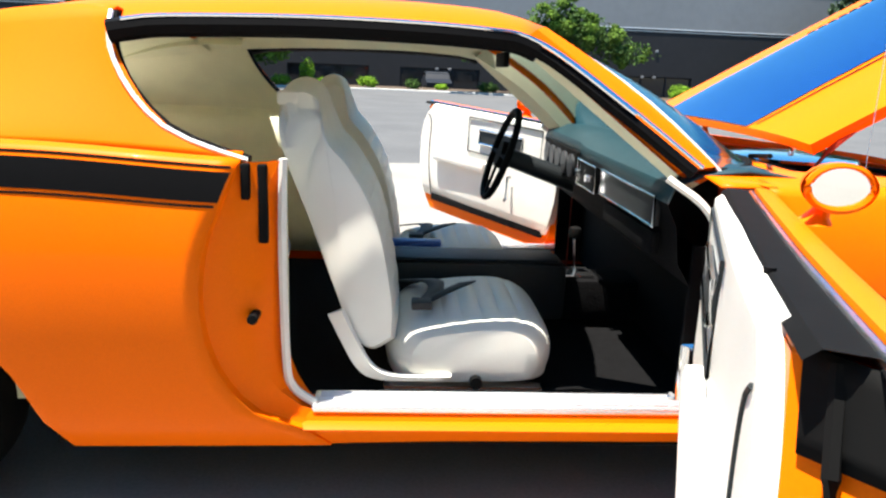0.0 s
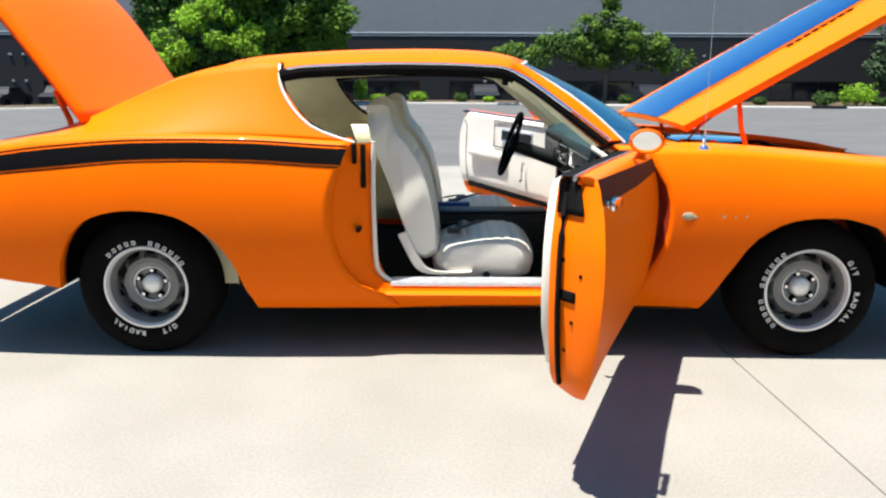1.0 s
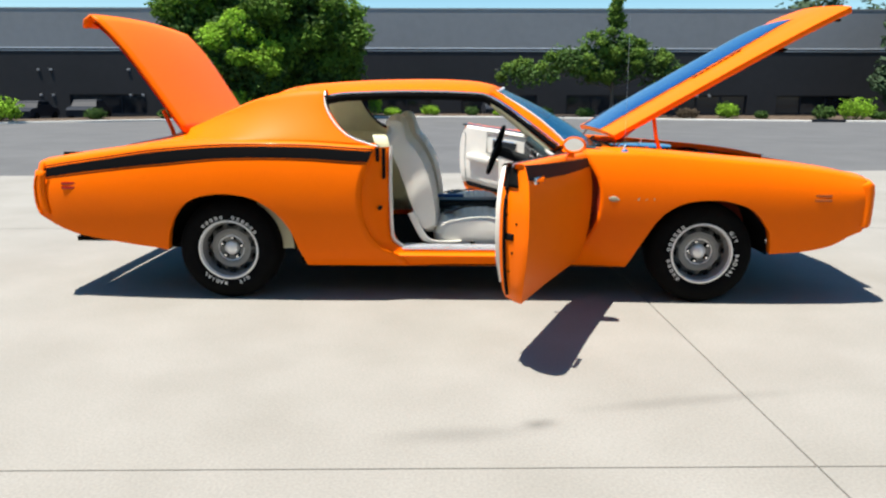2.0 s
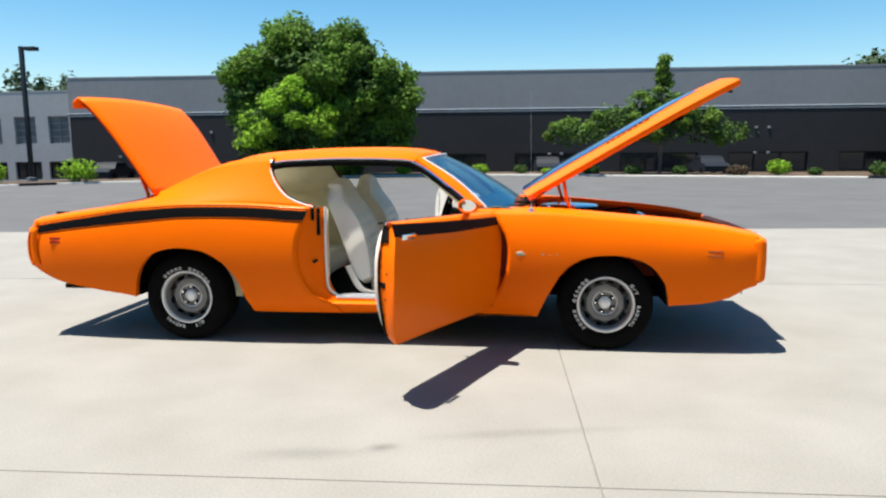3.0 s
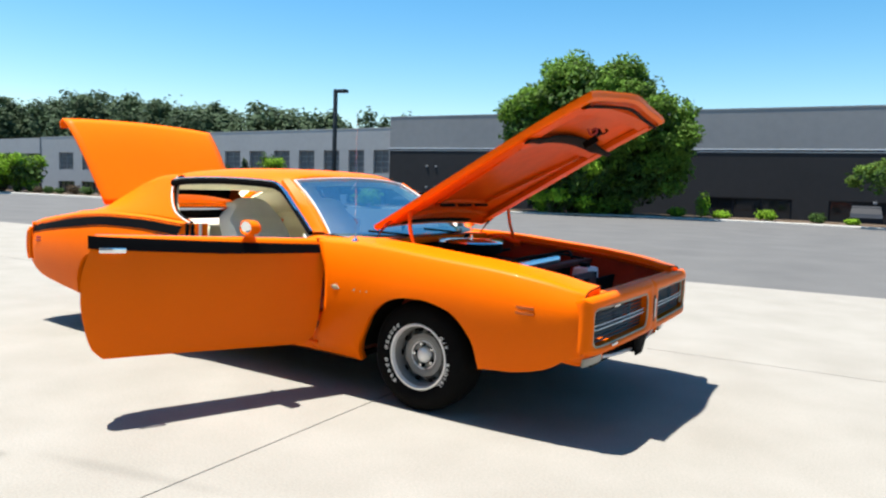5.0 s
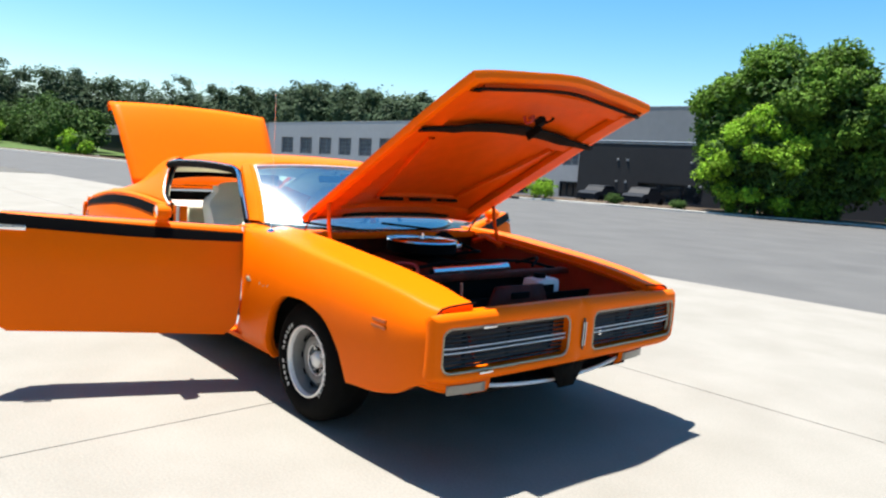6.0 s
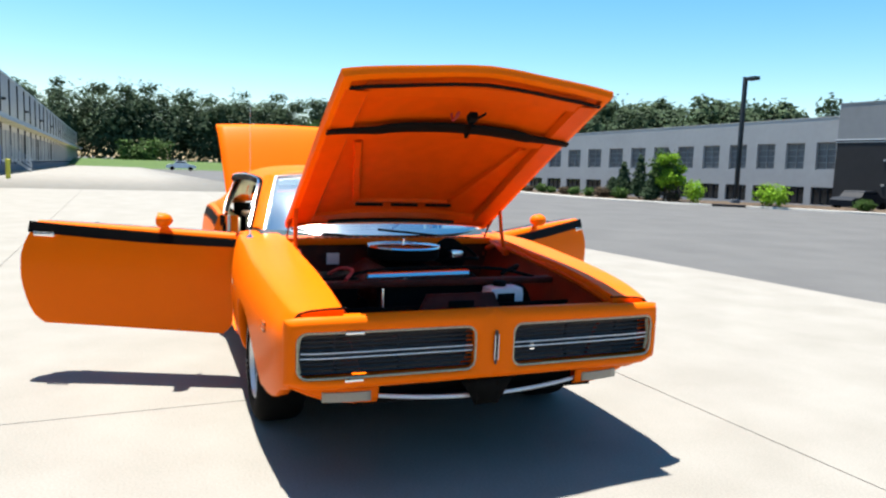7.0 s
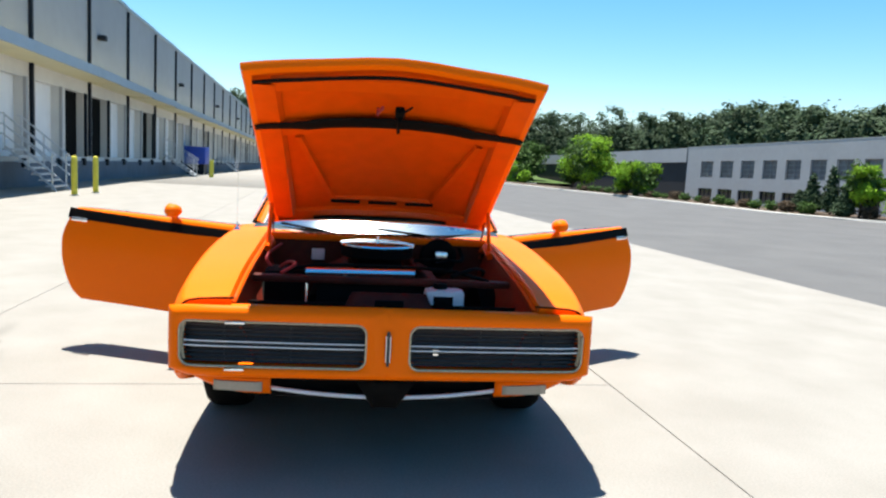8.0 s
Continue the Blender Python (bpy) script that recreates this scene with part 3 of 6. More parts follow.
for a, b, w, d in (((.16, -.585), (1.52, -.585), .070, .052), ((.16, .585), (1.52, .585), .070, .052), ((.17, -.55), (.17, .55), .05, .042), ((1.51, -.55), (1.51, .55), .055, .052),
                   ((1.13, -.60), (1.13, .60), .06, .05), ((.34, -.30), (1.05, -.46), .022, .044), ((.34, .30), (1.05, .46), .022, .044), ((.33, -.32), (.33, .32), .025, .044)):
    part("rib", rail(a, b, w, d, bmesh.new()), ORANGE_IN, hood)
# three thin black strips paint in the shadow line along the rib
for y in (-.22, .0, .22):
    part("rib_shadow_strip", boxed(.338, .350, y - .085, y + .085, -.030, -.012, .003), BLACK, hood, "black strip painting the shadow line on the hood's inner panel")
STRIP_W = curve((0, .040), (.55, .040), (.68, .030), (.80, .024), (1, .018))
rows = [[(lambda p: (p[0], p[1], p[2] - .062))(hood_top((1.165 + .012 * abs(v) + STRIP_W(abs(v)) * k) / 1.63, v * .97)) for k in (-1, -.4, .4, 1)] for v in steps(-1, 1, 33)]
part("insulation_strip", grid(rows), BLACK, hood, "black insulation strip under the hood", thick=.008)
rows = [[(lambda p: (p[0], p[1], p[2] - .060))(hood_top(.955 + .006 * k, v * .93)) for k in (-1, 1)] for v in steps(-1, 1, 25)]
part("front_seal", grid(rows), BLACK, hood, "black seal along the hood's front edge", thick=.008)
rows = [[(lambda p: (p[0], p[1], p[2] - .038))(hood_top(.035 + .012 * k, v * .62)) for k in (-1, 1)] for v in steps(-1, 1, 17)]
part("rear_seal", grid(rows), BLACK, hood, "black seal along the hood's rear edge", thick=.008)
bm = boxed(1.335, 1.385, .005, .05, -.075, -.035, .008)
box(bm, 1.25, 1.35, .018, .034, -.105, -.06, .005)
tube(smooth_path([(1.36, .02, -.06), (1.39, .04, -.075), (1.41, .07, -.065), (1.40, .08, -.05)], 4), .006, 6, bm)
part("latch", bm, BLACK, hood, "dark hood latch")
part("safety_hook", tube(smooth_path([(1.35, -.075, -.03), (1.35, -.075, -.07), (1.385, -.07, -.075), (1.39, -.055, -.05), (1.36, -.055, -.045)], 4), .007, 6), HOSE, hood)
def on_hood(x, y, off=.004):
    p = hood_top(x / HOOD_LEN(abs(y)), y / .672)
    return (p[0], p[1], p[2] + off)
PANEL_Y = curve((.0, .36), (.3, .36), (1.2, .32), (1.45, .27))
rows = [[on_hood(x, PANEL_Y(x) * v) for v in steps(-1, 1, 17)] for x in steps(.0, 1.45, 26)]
part("hood_panel", grid(rows), BLACKOUT, hood, "gloss black centre panel, reflected sky blue put into its colour")
for s in (-1, 1):
    rows = [[on_hood(x, s * (PANEL_Y(x) + d)) for d in (.020, .027)] for x in steps(.02, 1.46, 20)]
    part("pinstripe", grid(rows), STRIPE, hood)
    bm = bmesh.new()
    for k in range(8):
        x = .70 + .046 * k
        p = on_hood(x, s * (PANEL_Y(x) + .045))
        box(bm, p[0] - .015, p[0] + .015, p[1] - .011, p[1] + .011, p[2] - .002, p[2] + .003)
    part("hood_lettering", bm, STRIPE, hood, "small dark lettering bars")
    # hinge arms
    bm = tube([(.95, s * .655, .80), (.93, s * .66, .90), (1.02, s * .66, 1.02), (1.10, s * .65, 1.085)], .012, 8)
    part("hood_hinge", bm, SHADED_ORANGE, car, "orange hood hinge arm")
    bm = tube([(1.26, s * .66, .84), (1.205, s * .655, 1.0), (1.185, s * .65, 1.125)], .012, 8)
    tube([(1.02, s * .655, .86), (1.14, s * .655, .90), (1.30, s * .655, .86)], .02, 8, bm)
    part("hood_prop", bm, ORANGE_IN, car, "orange hood prop link")

# ---- trunk lid ----
trunk_m = pose(-1.73, -.09, 1.03, 0, 58.0, 0)
def trunk_top(u, v):
    y = v * (.685 + .06 * u)
    x = -.845 * u - .02 * u * (1 - v * v)
    return (x, y, .018 * (1 - v * v) - .055 * u ** 5)
bm = grid([[trunk_top(u, v) for v in steps(-1, 1, 19)] for u in steps(0, 1, 16)])
lip = [[trunk_top(1, v) for v in steps(-1, 1, 19)]]
lip.append([(p[0] + .002, p[1], p[2] - .05) for p in lip[0]])
lip.append([(p[0] + .03, p[1] * .98, p[2] - .085) for p in lip[0]])
grid(lip, bm)
trunk = part("trunk_lid", bm, ORANGE, car, "raised orange trunk lid", thick=.014)
trunk.matrix_local = trunk_m
bm = grid([[(lambda p: (p[0] * .95 - .02, p[1] * .93, p[2] - .035))(trunk_top(u, v)) for v in steps(-1, 1, 9)] for u in steps(0, 1, 8)])
part("inner_panel", bm, ORANGE_IN, trunk)
part("lamp_strip", boxed(-.875, -.855, -.68, .68, -.125, -.085, .006), REDLENS, trunk, "red lamp strip on the lid's edge")
for s in (-1, 1):
    part("trunk_hinge", tube([(-1.86, s * .60, .90), (-1.88, s * .60, 1.03), (-1.93, s * .60, 1.16)], .013, 6), ORANGE_IN, car, "dark orange trunk hinge")
# deck ahead of the lid, boot opening, tail
rows = [[(x, v * .70, lerp(.985, 1.03, (x + 1.82) / .12) + .012 * (1 - v * v)) for v in steps(-1, 1, 13)] for x in (-1.82, -1.78, -1.74)]
part("deck_panel", grid(rows), ORANGE, car, "orange panel behind the rear window", thick=.006)
bm = bmesh.new()
box(bm, -2.55, -1.86, -.715, -.705, .40, .90)
box(bm, -2.55, -1.86, .705, .715, .40, .90)
box(bm, -1.87, -1.85, -.70, .70, .40, .97)
part("boot_lining", bm, UNDER, car, "dark boot lining")
rows = [[(-2.63 - .02 * math.cos(v * 1.5) + .05 * abs(v) ** 5, v * .905, z) for v in steps(-1, 1, 19)] for z in (.50, .56, .70, .80, .845)]
part("tail_panel", grid(rows), ORANGE, car, "orange tail panel", thick=.01)
bm = bmesh.new()
rows = [[(-2.66 - .035 * math.sin(a) + .10 * max(0, abs(v) - .86) / .14 * .6, v * .93, .655 + .125 * math.cos(a)) for a in steps(.15, 2.99, 9)] for v in steps(-1, 1, 31)]
part("rear_bumper", grid(rows, bm), ORANGE, car, "orange painted rear bumper", thick=.012)
for s in (-1, 1):
    # body-coloured bumper end wrapping the quarter
    rows = []
    for z in steps(.535, .80, 9):
        t = (z - .67) / .14
        xe = -2.655 + .02 * t * t
        rows.append([(xe + .0, s * .80, z), (xe + .005, s * .87, z), (xe + .02, s * .915, z), (xe + .05, s * .930, z), (xe + .085, s * .926, z)])
    part("bumper_end", grid(rows), ORANGE, car, "orange bumper end", thick=.01)
    for cx, zz in ((-2.40, (.700, .727)), (2.125, (.650, .678))):
        for z in zz:
            y = side_y(cx, z)
            part("side_marker", boxed(cx - .055, cx + .055, s * (y - .004), s * (y + .006), z - .008, z + .008, .003), REDLENS if cx < 0 else AMBER, car, "small side marker slot")

for dy in (0, .07):
    part("exhaust_tip", cyl(bmesh.new(), (-1.98, -.74 - dy, .36), (-1.86, -.74 - dy, .37), .028, n=16), CHROME, car, "chrome exhaust tip")

# ---- front end ----
def front_x(y, z):
    a = abs(y)
    return 2.500 - .022 * (a / .93) ** 2 - .042 * max(0, (a - .72) / .21) ** 3 - .25 * (z - .62) ** 2 - .02 * max(0, z - .70)
bm = bmesh.new()
N = 9
for s in (-1, 1):
    outer = rr(s * .460, .610, .460, .150, .001, N)
    # the outer loop's outboard corners are round; its inboard edge meets the other half
    o2, back = [], []
    for y, z in outer:
        a = abs(y)
        inboard = a < .002 and abs(z - .610) < .140
        if a > .80:
            k = (a - .80) / .131
            z = .610 + (z - .610) * (1 - (.10 if z > .610 else .18) * k ** 2.2)
        else:
            z = z + (.008 * (1 - a / .8) if z > .610 else -.002)
        o2.append((y, z))
        back.append(0.0 if inboard else 1.0)
    hole = rr(s * .482, .602, .392, .100, .045, N)
    def ring(t, dx, grow=0.0):
        out = []
        for (y, z), (hy, hz), w in zip(o2, hole, back):
            py, pz = lerp(y, hy, t), lerp(z, hz, t)
            d = dx * w if t < .2 else dx
            gy = grow * w * (1 if abs(y) > .914 else 0) * s
            gz = grow * w * (1 if z > .70 else (-1 if z < .50 else 0))
            out.append((front_x(py, pz) + (d if w or t > .2 else .004), py + gy, pz + gz))
        return out
    rows = [ring(0, -.075, -.018), ring(0, -.034, -.002), ring(0, -.018, .003), ring(.06, -.008), ring(.25, .004), ring(.55, .008), ring(.88, .005), ring(1, -.002),
            [(front_x(y, z) - .03, y, z) for y, z in hole], [(front_x(y, z) - .10, lerp(y, s * .478, .02), lerp(z, .598, .04)) for y, z in hole]]
    grid(rows, bm, close=True)
bmesh.ops.remove_doubles(bm, verts=bm.verts, dist=.0008)
bumper = part("front_bumper", bm, ORANGE, car, "orange loop bumper round two grilles", sharp=50)
# filler panel between the loop and the hood opening
top = [(2.435 - .02 * (y / .8) ** 2, y, .752 + .006 * (1 - abs(y) / .8)) for y in steps(-.86, .86, 25)]
part("header_panel", grid([top, [(p[0] - .03, p[1], p[2] + .003) for p in top], [(p[0] - .036, p[1], p[2] - .05) for p in top]]), ORANGE, car, "orange panel ahead of the engine bay")
for s in (-1, 1):
    ring = rr(s * .482, .602, .388, .096, .044, 9)
    path = [(front_x(y, z) - .004, y, z) for y, z in ring]
    part("grille_surround", tube(path + path[:1], .0055, 6, caps=False), BRIGHT_GREY, bumper, "dull bright grille surround")
    part("grille_back", boxed(2.33, 2.34, s * .06, s * .90, .49, .71), GRILLE, bumper, "dark grille opening")
    for k in range(9):
        z = .519 + .0195 * k
        bars = [(front_x(y, z) - (.030 if k == 4 else .045), s * y, z) for y in steps(.095, .865, 14)]
        part("grille_bar", tube(bars, .0042 if k == 4 else .0060, 6), GRILLE, bumper)
    for z in (.588, .609):
        bars = [(front_x(y, z) - .022, s * y, z) for y in steps(.10, .855, 14)]
        part("grille_bar", tube(bars, .0030, 6), POLISHED, bumper, "bright horizontal grille bar")
    for y in (.42, .70):
        part("grille_divider", boxed(2.395, 2.42, s * y - .004, s * y + .004, .512, .688), GRILLE, bumper)
    # turn signals in the lower valance, lower chrome bar
    rows = []
    for y in steps(.50, .90, 9):
        t = (y - .50) / .40
        zb, xf = .352 + .088 * t ** 2.6, 2.385 - .085 * t ** 2.4
        rows.append([(xf - .02, s * y, .455), (xf, s * y, lerp(.45, zb, .3)), (xf - .004, s * y, lerp(.45, zb, .75)), (xf - .028, s * y, zb), (2.12, s * y, zb + .012)])
    part("valance_end", grid(rows), ORANGE, car, "orange lower valance", thick=.008)
    rows = [[(2.385 - .085 * ((y - .50) / .40) ** 2.4 + .004 - .06 * max(0, .385 - z), s * y, z) for z in (.368, .374, .405, .411)] for y in steps(.535, .745, 7)]
    part("turn_signal", grid(rows), LENS, car, "clear turn signal lamp set in the valance", thick=.008)
    part("grille_end_strip", tube([(front_x(.862, z) - .026, s * (.866 - 1.6 * (z - .602) ** 2), z) for z in steps(.525, .680, 9)], .0085, 6), BRIGHT_GREY, bumper, "bright upright strip at the grille end")
    if s < 0:
        for z in (.696, .496):
            part("bumper_guard", boxed(front_x(.63, z) + .005, front_x(.63, z) + .013, s * .60, s * .68, z - .005, z + .005, .003), CHROME, bumper)
def emblem(w, h, o):
    return grid([[(front_x(0, z) + o + .005 * math.cos(a), w * math.sin(a) * (1 - abs(t) ** 3 * .6), z) for a in steps(-1.6, 1.6, 7)] for t, z in [(t, .602 + h * t) for t in steps(-1, 1, 9)]])
part("centre_emblem", emblem(.012, .078, .010), GRILLE, bumper, "slim dark and bright strip between the grilles")
for y in (-.0085, .0085):
    part("emblem_edge", tube([(front_x(0, z) + .016, y, z) for z in steps(.545, .659, 5)], .0022, 6), POLISHED, bumper)
part("grille_badge", boxed(2.445, 2.455, .20, .225, .555, .60, .004), CHROME, bumper, "small bright badge in the grille")
part("lower_opening", boxed(2.20, 2.31, -.52, .52, .335, .42), BLACK, car, "black lower air opening")
part("lower_bar", tube([(2.40 - .04 * (y / .52) ** 2, y, .352 + .028 * (y / .52) ** 2) for y in steps(-.53, .53, 17)], .0095, 8), POLISHED, car, "thin chrome bar under the bumper")
bm = bmesh.new()
rows = [[(2.43, -.13, .435), (2.43, .13, .435)], [(2.435, -.10, .39), (2.435, .10, .39)], [(2.43, -.055, .318), (2.43, .055, .318)]]
part("plate_bracket", grid(rows, bm), BLACK, car, "black plate bracket under the bumper", thick=.012)
for s in (-1, 1):
    part("bracket_arm", boxed(2.3, 2.44, s * .045, s * .055, .335, .43), BLACK, car)

# ---- doors ----
HX, HY = .735, .925
DOOR_CUT = curve((.28, -.515), (.32, -.54), (.40, -.575), (.50, -.600), (.60, -.614), (.70, -.614), (.76, -.604), (.85, -.572), (.93, -.540), (.98, -.515))
def door(s, angle, lift):
    """A door swung open about its front edge; s is -1 for the passenger side."""
    def loc(x, y, z):
        return (x - HX, -y + HY, z)              # y is a half width; local to the hinge, for the right side
    def inn(x):
        return side_y(x, .62) - .165             # the flat inner side of the door
    zs = [.285, .295, .31] + steps(.34, .90, 15)
    outer, inner = [], []
    for z in zs:
        a, b = DOOR_CUT(z) + .006, FRONT_CUT(z) - .006 - .070 * math.sin(math.pi * min(1.0, max(0.0, (z - .32) / .60)))
        if z < .335:
            a += (.335 - z) * .5
            b -= (.335 - z) * .6
        outer.append([loc(x, side_y(x, z), z) for x in steps(a, b, 22)])
        inner.append([loc(x, inn(x), z) for x in steps(a + .095, b - .05, 22)])
    top = []
    a, b = DOOR_CUT(.93) + .008, FRONT_CUT(.93) - .02
    for d, dz in ((.004, .010), (.016, .022), (.034, .027), (.055, .026), (.060, .006)):
        top.append([loc(x, side_y(x, .90) - d, min(.90 + dz, ZT(x) - .013 + dz)) for x in steps(a, b, 22)])
    rows = outer + top
    bm = grid(rows)
    # inner shell and the edges that join both
    topin = [[loc(x, side_y(x, .90) - d, .90 + dz) for x in steps(a + .090, b - .03, 22)] for d, dz in ((.127, .0), (.122, .018), (.102, .020), (.096, .004))]
    grid(inner + topin, bm)
    grid([[r[0] for r in outer], [(r[0][0] + .004, r[0][1] + .02, r[0][2]) for r in outer], [(r[0][0] + .024, r[0][1] + .045, r[0][2]) for r in outer], [q[0] for q in inner]], bm)
    grid([[r[-1] for r in outer], [(r[-1][0] - .01, r[-1][1] + .02, r[-1][2]) for r in outer], [q[-1] for q in inner]], bm)
    for e in (0, -1):
        o, i_ = outer[-1][e], inner[-1][e]
        crest = [r[e] for r in top] + [r[e] for r in reversed(topin)]
        o, i_ = Vector(o), Vector(i_)
        grid([crest, [tuple(o.lerp(i_, k / 8)) for k in range(9)]], bm)
    grid([outer[0], inner[0]], bm)
    d = part("door", mirrored(bm, s), ORANGE, car, "orange door swung wide open")
    d.matrix_local = pose(HX, s * HY, 0, 0, 0, -s * angle) @ pose(0, 0, 0, 0, lift, 0)
    def sub(name, bm, m, label="", **k):
        return part(name, mirrored(bm, s), m, d, label, **k)
    # stripe
    rows = []
    for x in steps(-.595, .70, 26):
        a0 = ZT(x) - .030
        w = lerp(.066, .050, max(0, (x - .1) / .6))
        rows.append([(lambda p: (p[0], p[1] - .0035, p[2]))(loc(x + (.02 if x < -.55 else 0), side_y(x, a0 - w * t), a0 - w * t)) for t in (0, .33, .66, 1)])
    sub("side_stripe", grid(rows), STRIPE, "black vinyl stripe")
    # handle and lock
    y = side_y(-.46, .865)
    bm = box(bmesh.new(), -.53 - HX, -.40 - HX, HY - y - .032, HY - y - .014, .838, .868, .007)
    box(bm, -.525 - HX, -.505 - HX, HY - y - .02, HY - y + .004, .842, .864, .004)
    box(bm, -.425 - HX, -.405 - HX, HY - y - .02, HY - y + .004, .842, .864, .004)
    sub("door_handle", bm, CHROME, "chrome pull handle")
    sub("lock", cyl(bmesh.new(), (-.50 - HX, HY - y - .010, .795), (-.50 - HX, HY - y + .01, .795), .011), CHROME)
    # trim panel
    def tp(x, z, o=0.0):
        return (x - HX, HY - inn(x) + .008 + o, z)
    def corner(z):
        t = min(1.0, max(0.0, (z - .80) / .115))
        return .085 * (1 - math.sqrt(1 - t * t))     # rounded upper rear corner
    rows = [[tp(x, z, .012 * math.sin(min(1, max(0, (z - .40) / .1)) * math.pi / 2)) for x in steps(DOOR_CUT(z) + .112 + corner(z), FRONT_CUT(z) - .10, 18)] for z in steps(.37, .78, 8) + steps(.80, .90, 9)]
    rows = [[(r_[0][0] - .008, r_[0][1] - .035, r_[0][2])] + r_ + [(r_[-1][0] + .008, r_[-1][1] - .035, r_[-1][2])] for r_ in rows]
    rows.append([(p[0], p[1] - .012, .910) for p in rows[-1]])
    rows.append([(p[0], p[1] - .022, .916) for p in rows[-2]])
    rows.append([(p[0], p[1] - .030, .915) for p in rows[-3]])
    sub("trim_panel", grid(rows), VINYL, "white vinyl door trim", thick=.008)
    sub("armrest", boxed(-.32 - HX, .16 - HX, HY - .814 + .02, HY - .814 + .072, .60, .66, .02), VINYL, "white armrest")
    sub("trim_inlay", boxed(.08 - HX, .42 - HX, HY - .814 + .028, HY - .814 + .042, .755, .83, .006), DASHM, "black inlay with chrome edge")
    fr = [(x - HX, HY - .814 + .044, z) for x, z in ((.08, .755), (.42, .755), (.42, .83), (.08, .83), (.08, .755))]
    sub("inlay_frame", tube(fr, .006, 6), CHROME)
    fr = [(x - HX, HY - .814 + .040, z) for x, z in ((-.02, .70), (.56, .70), (.56, .885), (-.02, .885), (-.02, .70))]
    sub("panel_bead", tube(fr, .004, 6), DASHM)
    sub("window_crank", tube([(.36 - HX, HY - .814 + .05, .62), (.36 - HX, HY - .814 + .065, .62), (.36 - HX, HY - .814 + .065, .50), (.37 - HX, HY - .814 + .085, .50)], .009, 6), CHROME, "chrome window crank")
    sub("kick_strip", boxed(-.36 - HX, .60 - HX, HY - .814 + .008, HY - .814 + .026, .345, .385, .006), BLACK)
    # glass slot seal, rear edge patch and seal
    rows = [[loc(x, side_y(x, .90) - d, .90 + dz) for d, dz in ((.056, .012), (.060, .022), (.085, .023), (.118, .024), (.132, .012))] for x in steps(DOOR_CUT(.93) + .03, FRONT_CUT(.93) - .04, 12)]
    sub("belt_seal", grid(rows), BLACK, "black window slot seal")
    sub("glass_edge", tube([loc(x, side_y(x, .90) - .070, .919) for x in steps(-.53, .62, 12)], .006, 6, flat=1.6), STEEL)
    path = [tp(DOOR_CUT(z) + .125 + .085 * math.sqrt(1 - min(1.0, max(0.0, (z - .72) / .135)) ** 2), z, .017) for z in steps(.37, .72, 7) + steps(.74, .853, 9)]
    sub("trim_bead", tube(smooth_path(path, 2), .0035, 6), DASHM)
    sub("lock_knob", cyl(bmesh.new(), (-.22 - HX, path[-1][1] - .026, .914), (-.22 - HX, path[-1][1] - .026, .928), .006, .008), BLACK, "black lock knob")
    rows = []
    for z in steps(.822, .912, 6):
        xe = DOOR_CUT(z) + .006
        y = side_y(xe, z)
        rows.append([(xe - HX + .026, HY - y + .058, z), (xe - HX + .036, HY - y + .075, z), (xe - HX + .082, HY - inn(xe) - .007, z)])
    sub("edge_cap", grid(rows), BLACK, "black rubber cap on the door's edge", thick=.006)
    path = [(DOOR_CUT(z) + .067 - HX, HY - inn(DOOR_CUT(z)) - .031, z) for z in steps(.32, .905, 14)]
    sub("edge_seal", tube(path, .008, 6), BLACK, "black weatherstrip")
    def shut(z, t, o=0.0):                           # a point of the door's rear face, t across it
        xe = DOOR_CUT(z) + .006
        y0, y1 = HY - side_y(xe, z) + .045, HY - inn(xe)
        return (lerp(xe + .024, xe + .095, t) - HX - o * .86, lerp(y0, y1, t) + o * .5, z)
    rows = [[shut(z, t, .003) for t in (.30, .45, .60, .75)] for z in (.588, .597, .612, .618)]
    sub("latch", grid(rows), BLACK, "black door latch slot", thick=.004)
    for z, t in ((.665, .20), (.53, .35), (.50, .70), (.44, .5), (.70, .66)):
        sub("screw", cyl(bmesh.new(), shut(z, t, -.002), shut(z, t, .003), .006, n=8), BLACK)
    # mirror
    mx, my, mz = .215 - HX, HY - .945, .985
    bm = bmesh.new()
    prof = [(.0, .075), (.032, .070), (.054, .055), (.064, .030), (.066, .0)]
    rows = [[(mx + .02 + h, my - .015 + r * .92 * math.cos(a), mz + r * .66 * math.sin(a)) for a in steps(0, 2 * math.pi, 25)[:-1]] for r, h in prof]
    grid(rows, bm, close=True)
    bmesh.ops.contextual_create(bm, geom=[v for v in bm.verts if abs(v.co.x - (mx + .095)) < 1e-4])
    mirror = sub("mirror", bm, ORANGE, "orange bullet mirror")
    bm = bmesh.new()
    rows = [[(mx + .012 - .10 * r * .66 * math.sin(a) - .28 * r * .92 * math.cos(a), my - .015 + r * .92 * math.cos(a), mz + r * .66 * math.sin(a)) for a in steps(0, 2 * math.pi, 25)[:-1]] for r in (.054, .036, .0004)]
    m2 = part("mirror_glass", mirrored(grid(rows, bm, close=True), s), MIRROR, mirror, "oval mirror glass")
    rows = [[(mx + .014 - .28 * .058 * .92 * math.cos(a), my - .015 + .058 * .92 * math.cos(a), mz + .058 * .66 * math.sin(a)) for a in steps(0, 2 * math.pi, 25)]]
    part("mirror_rim", mirrored(tube(rows[0], .007, 6, caps=False), s), ORANGE, mirror)
    bm = bmesh.new()
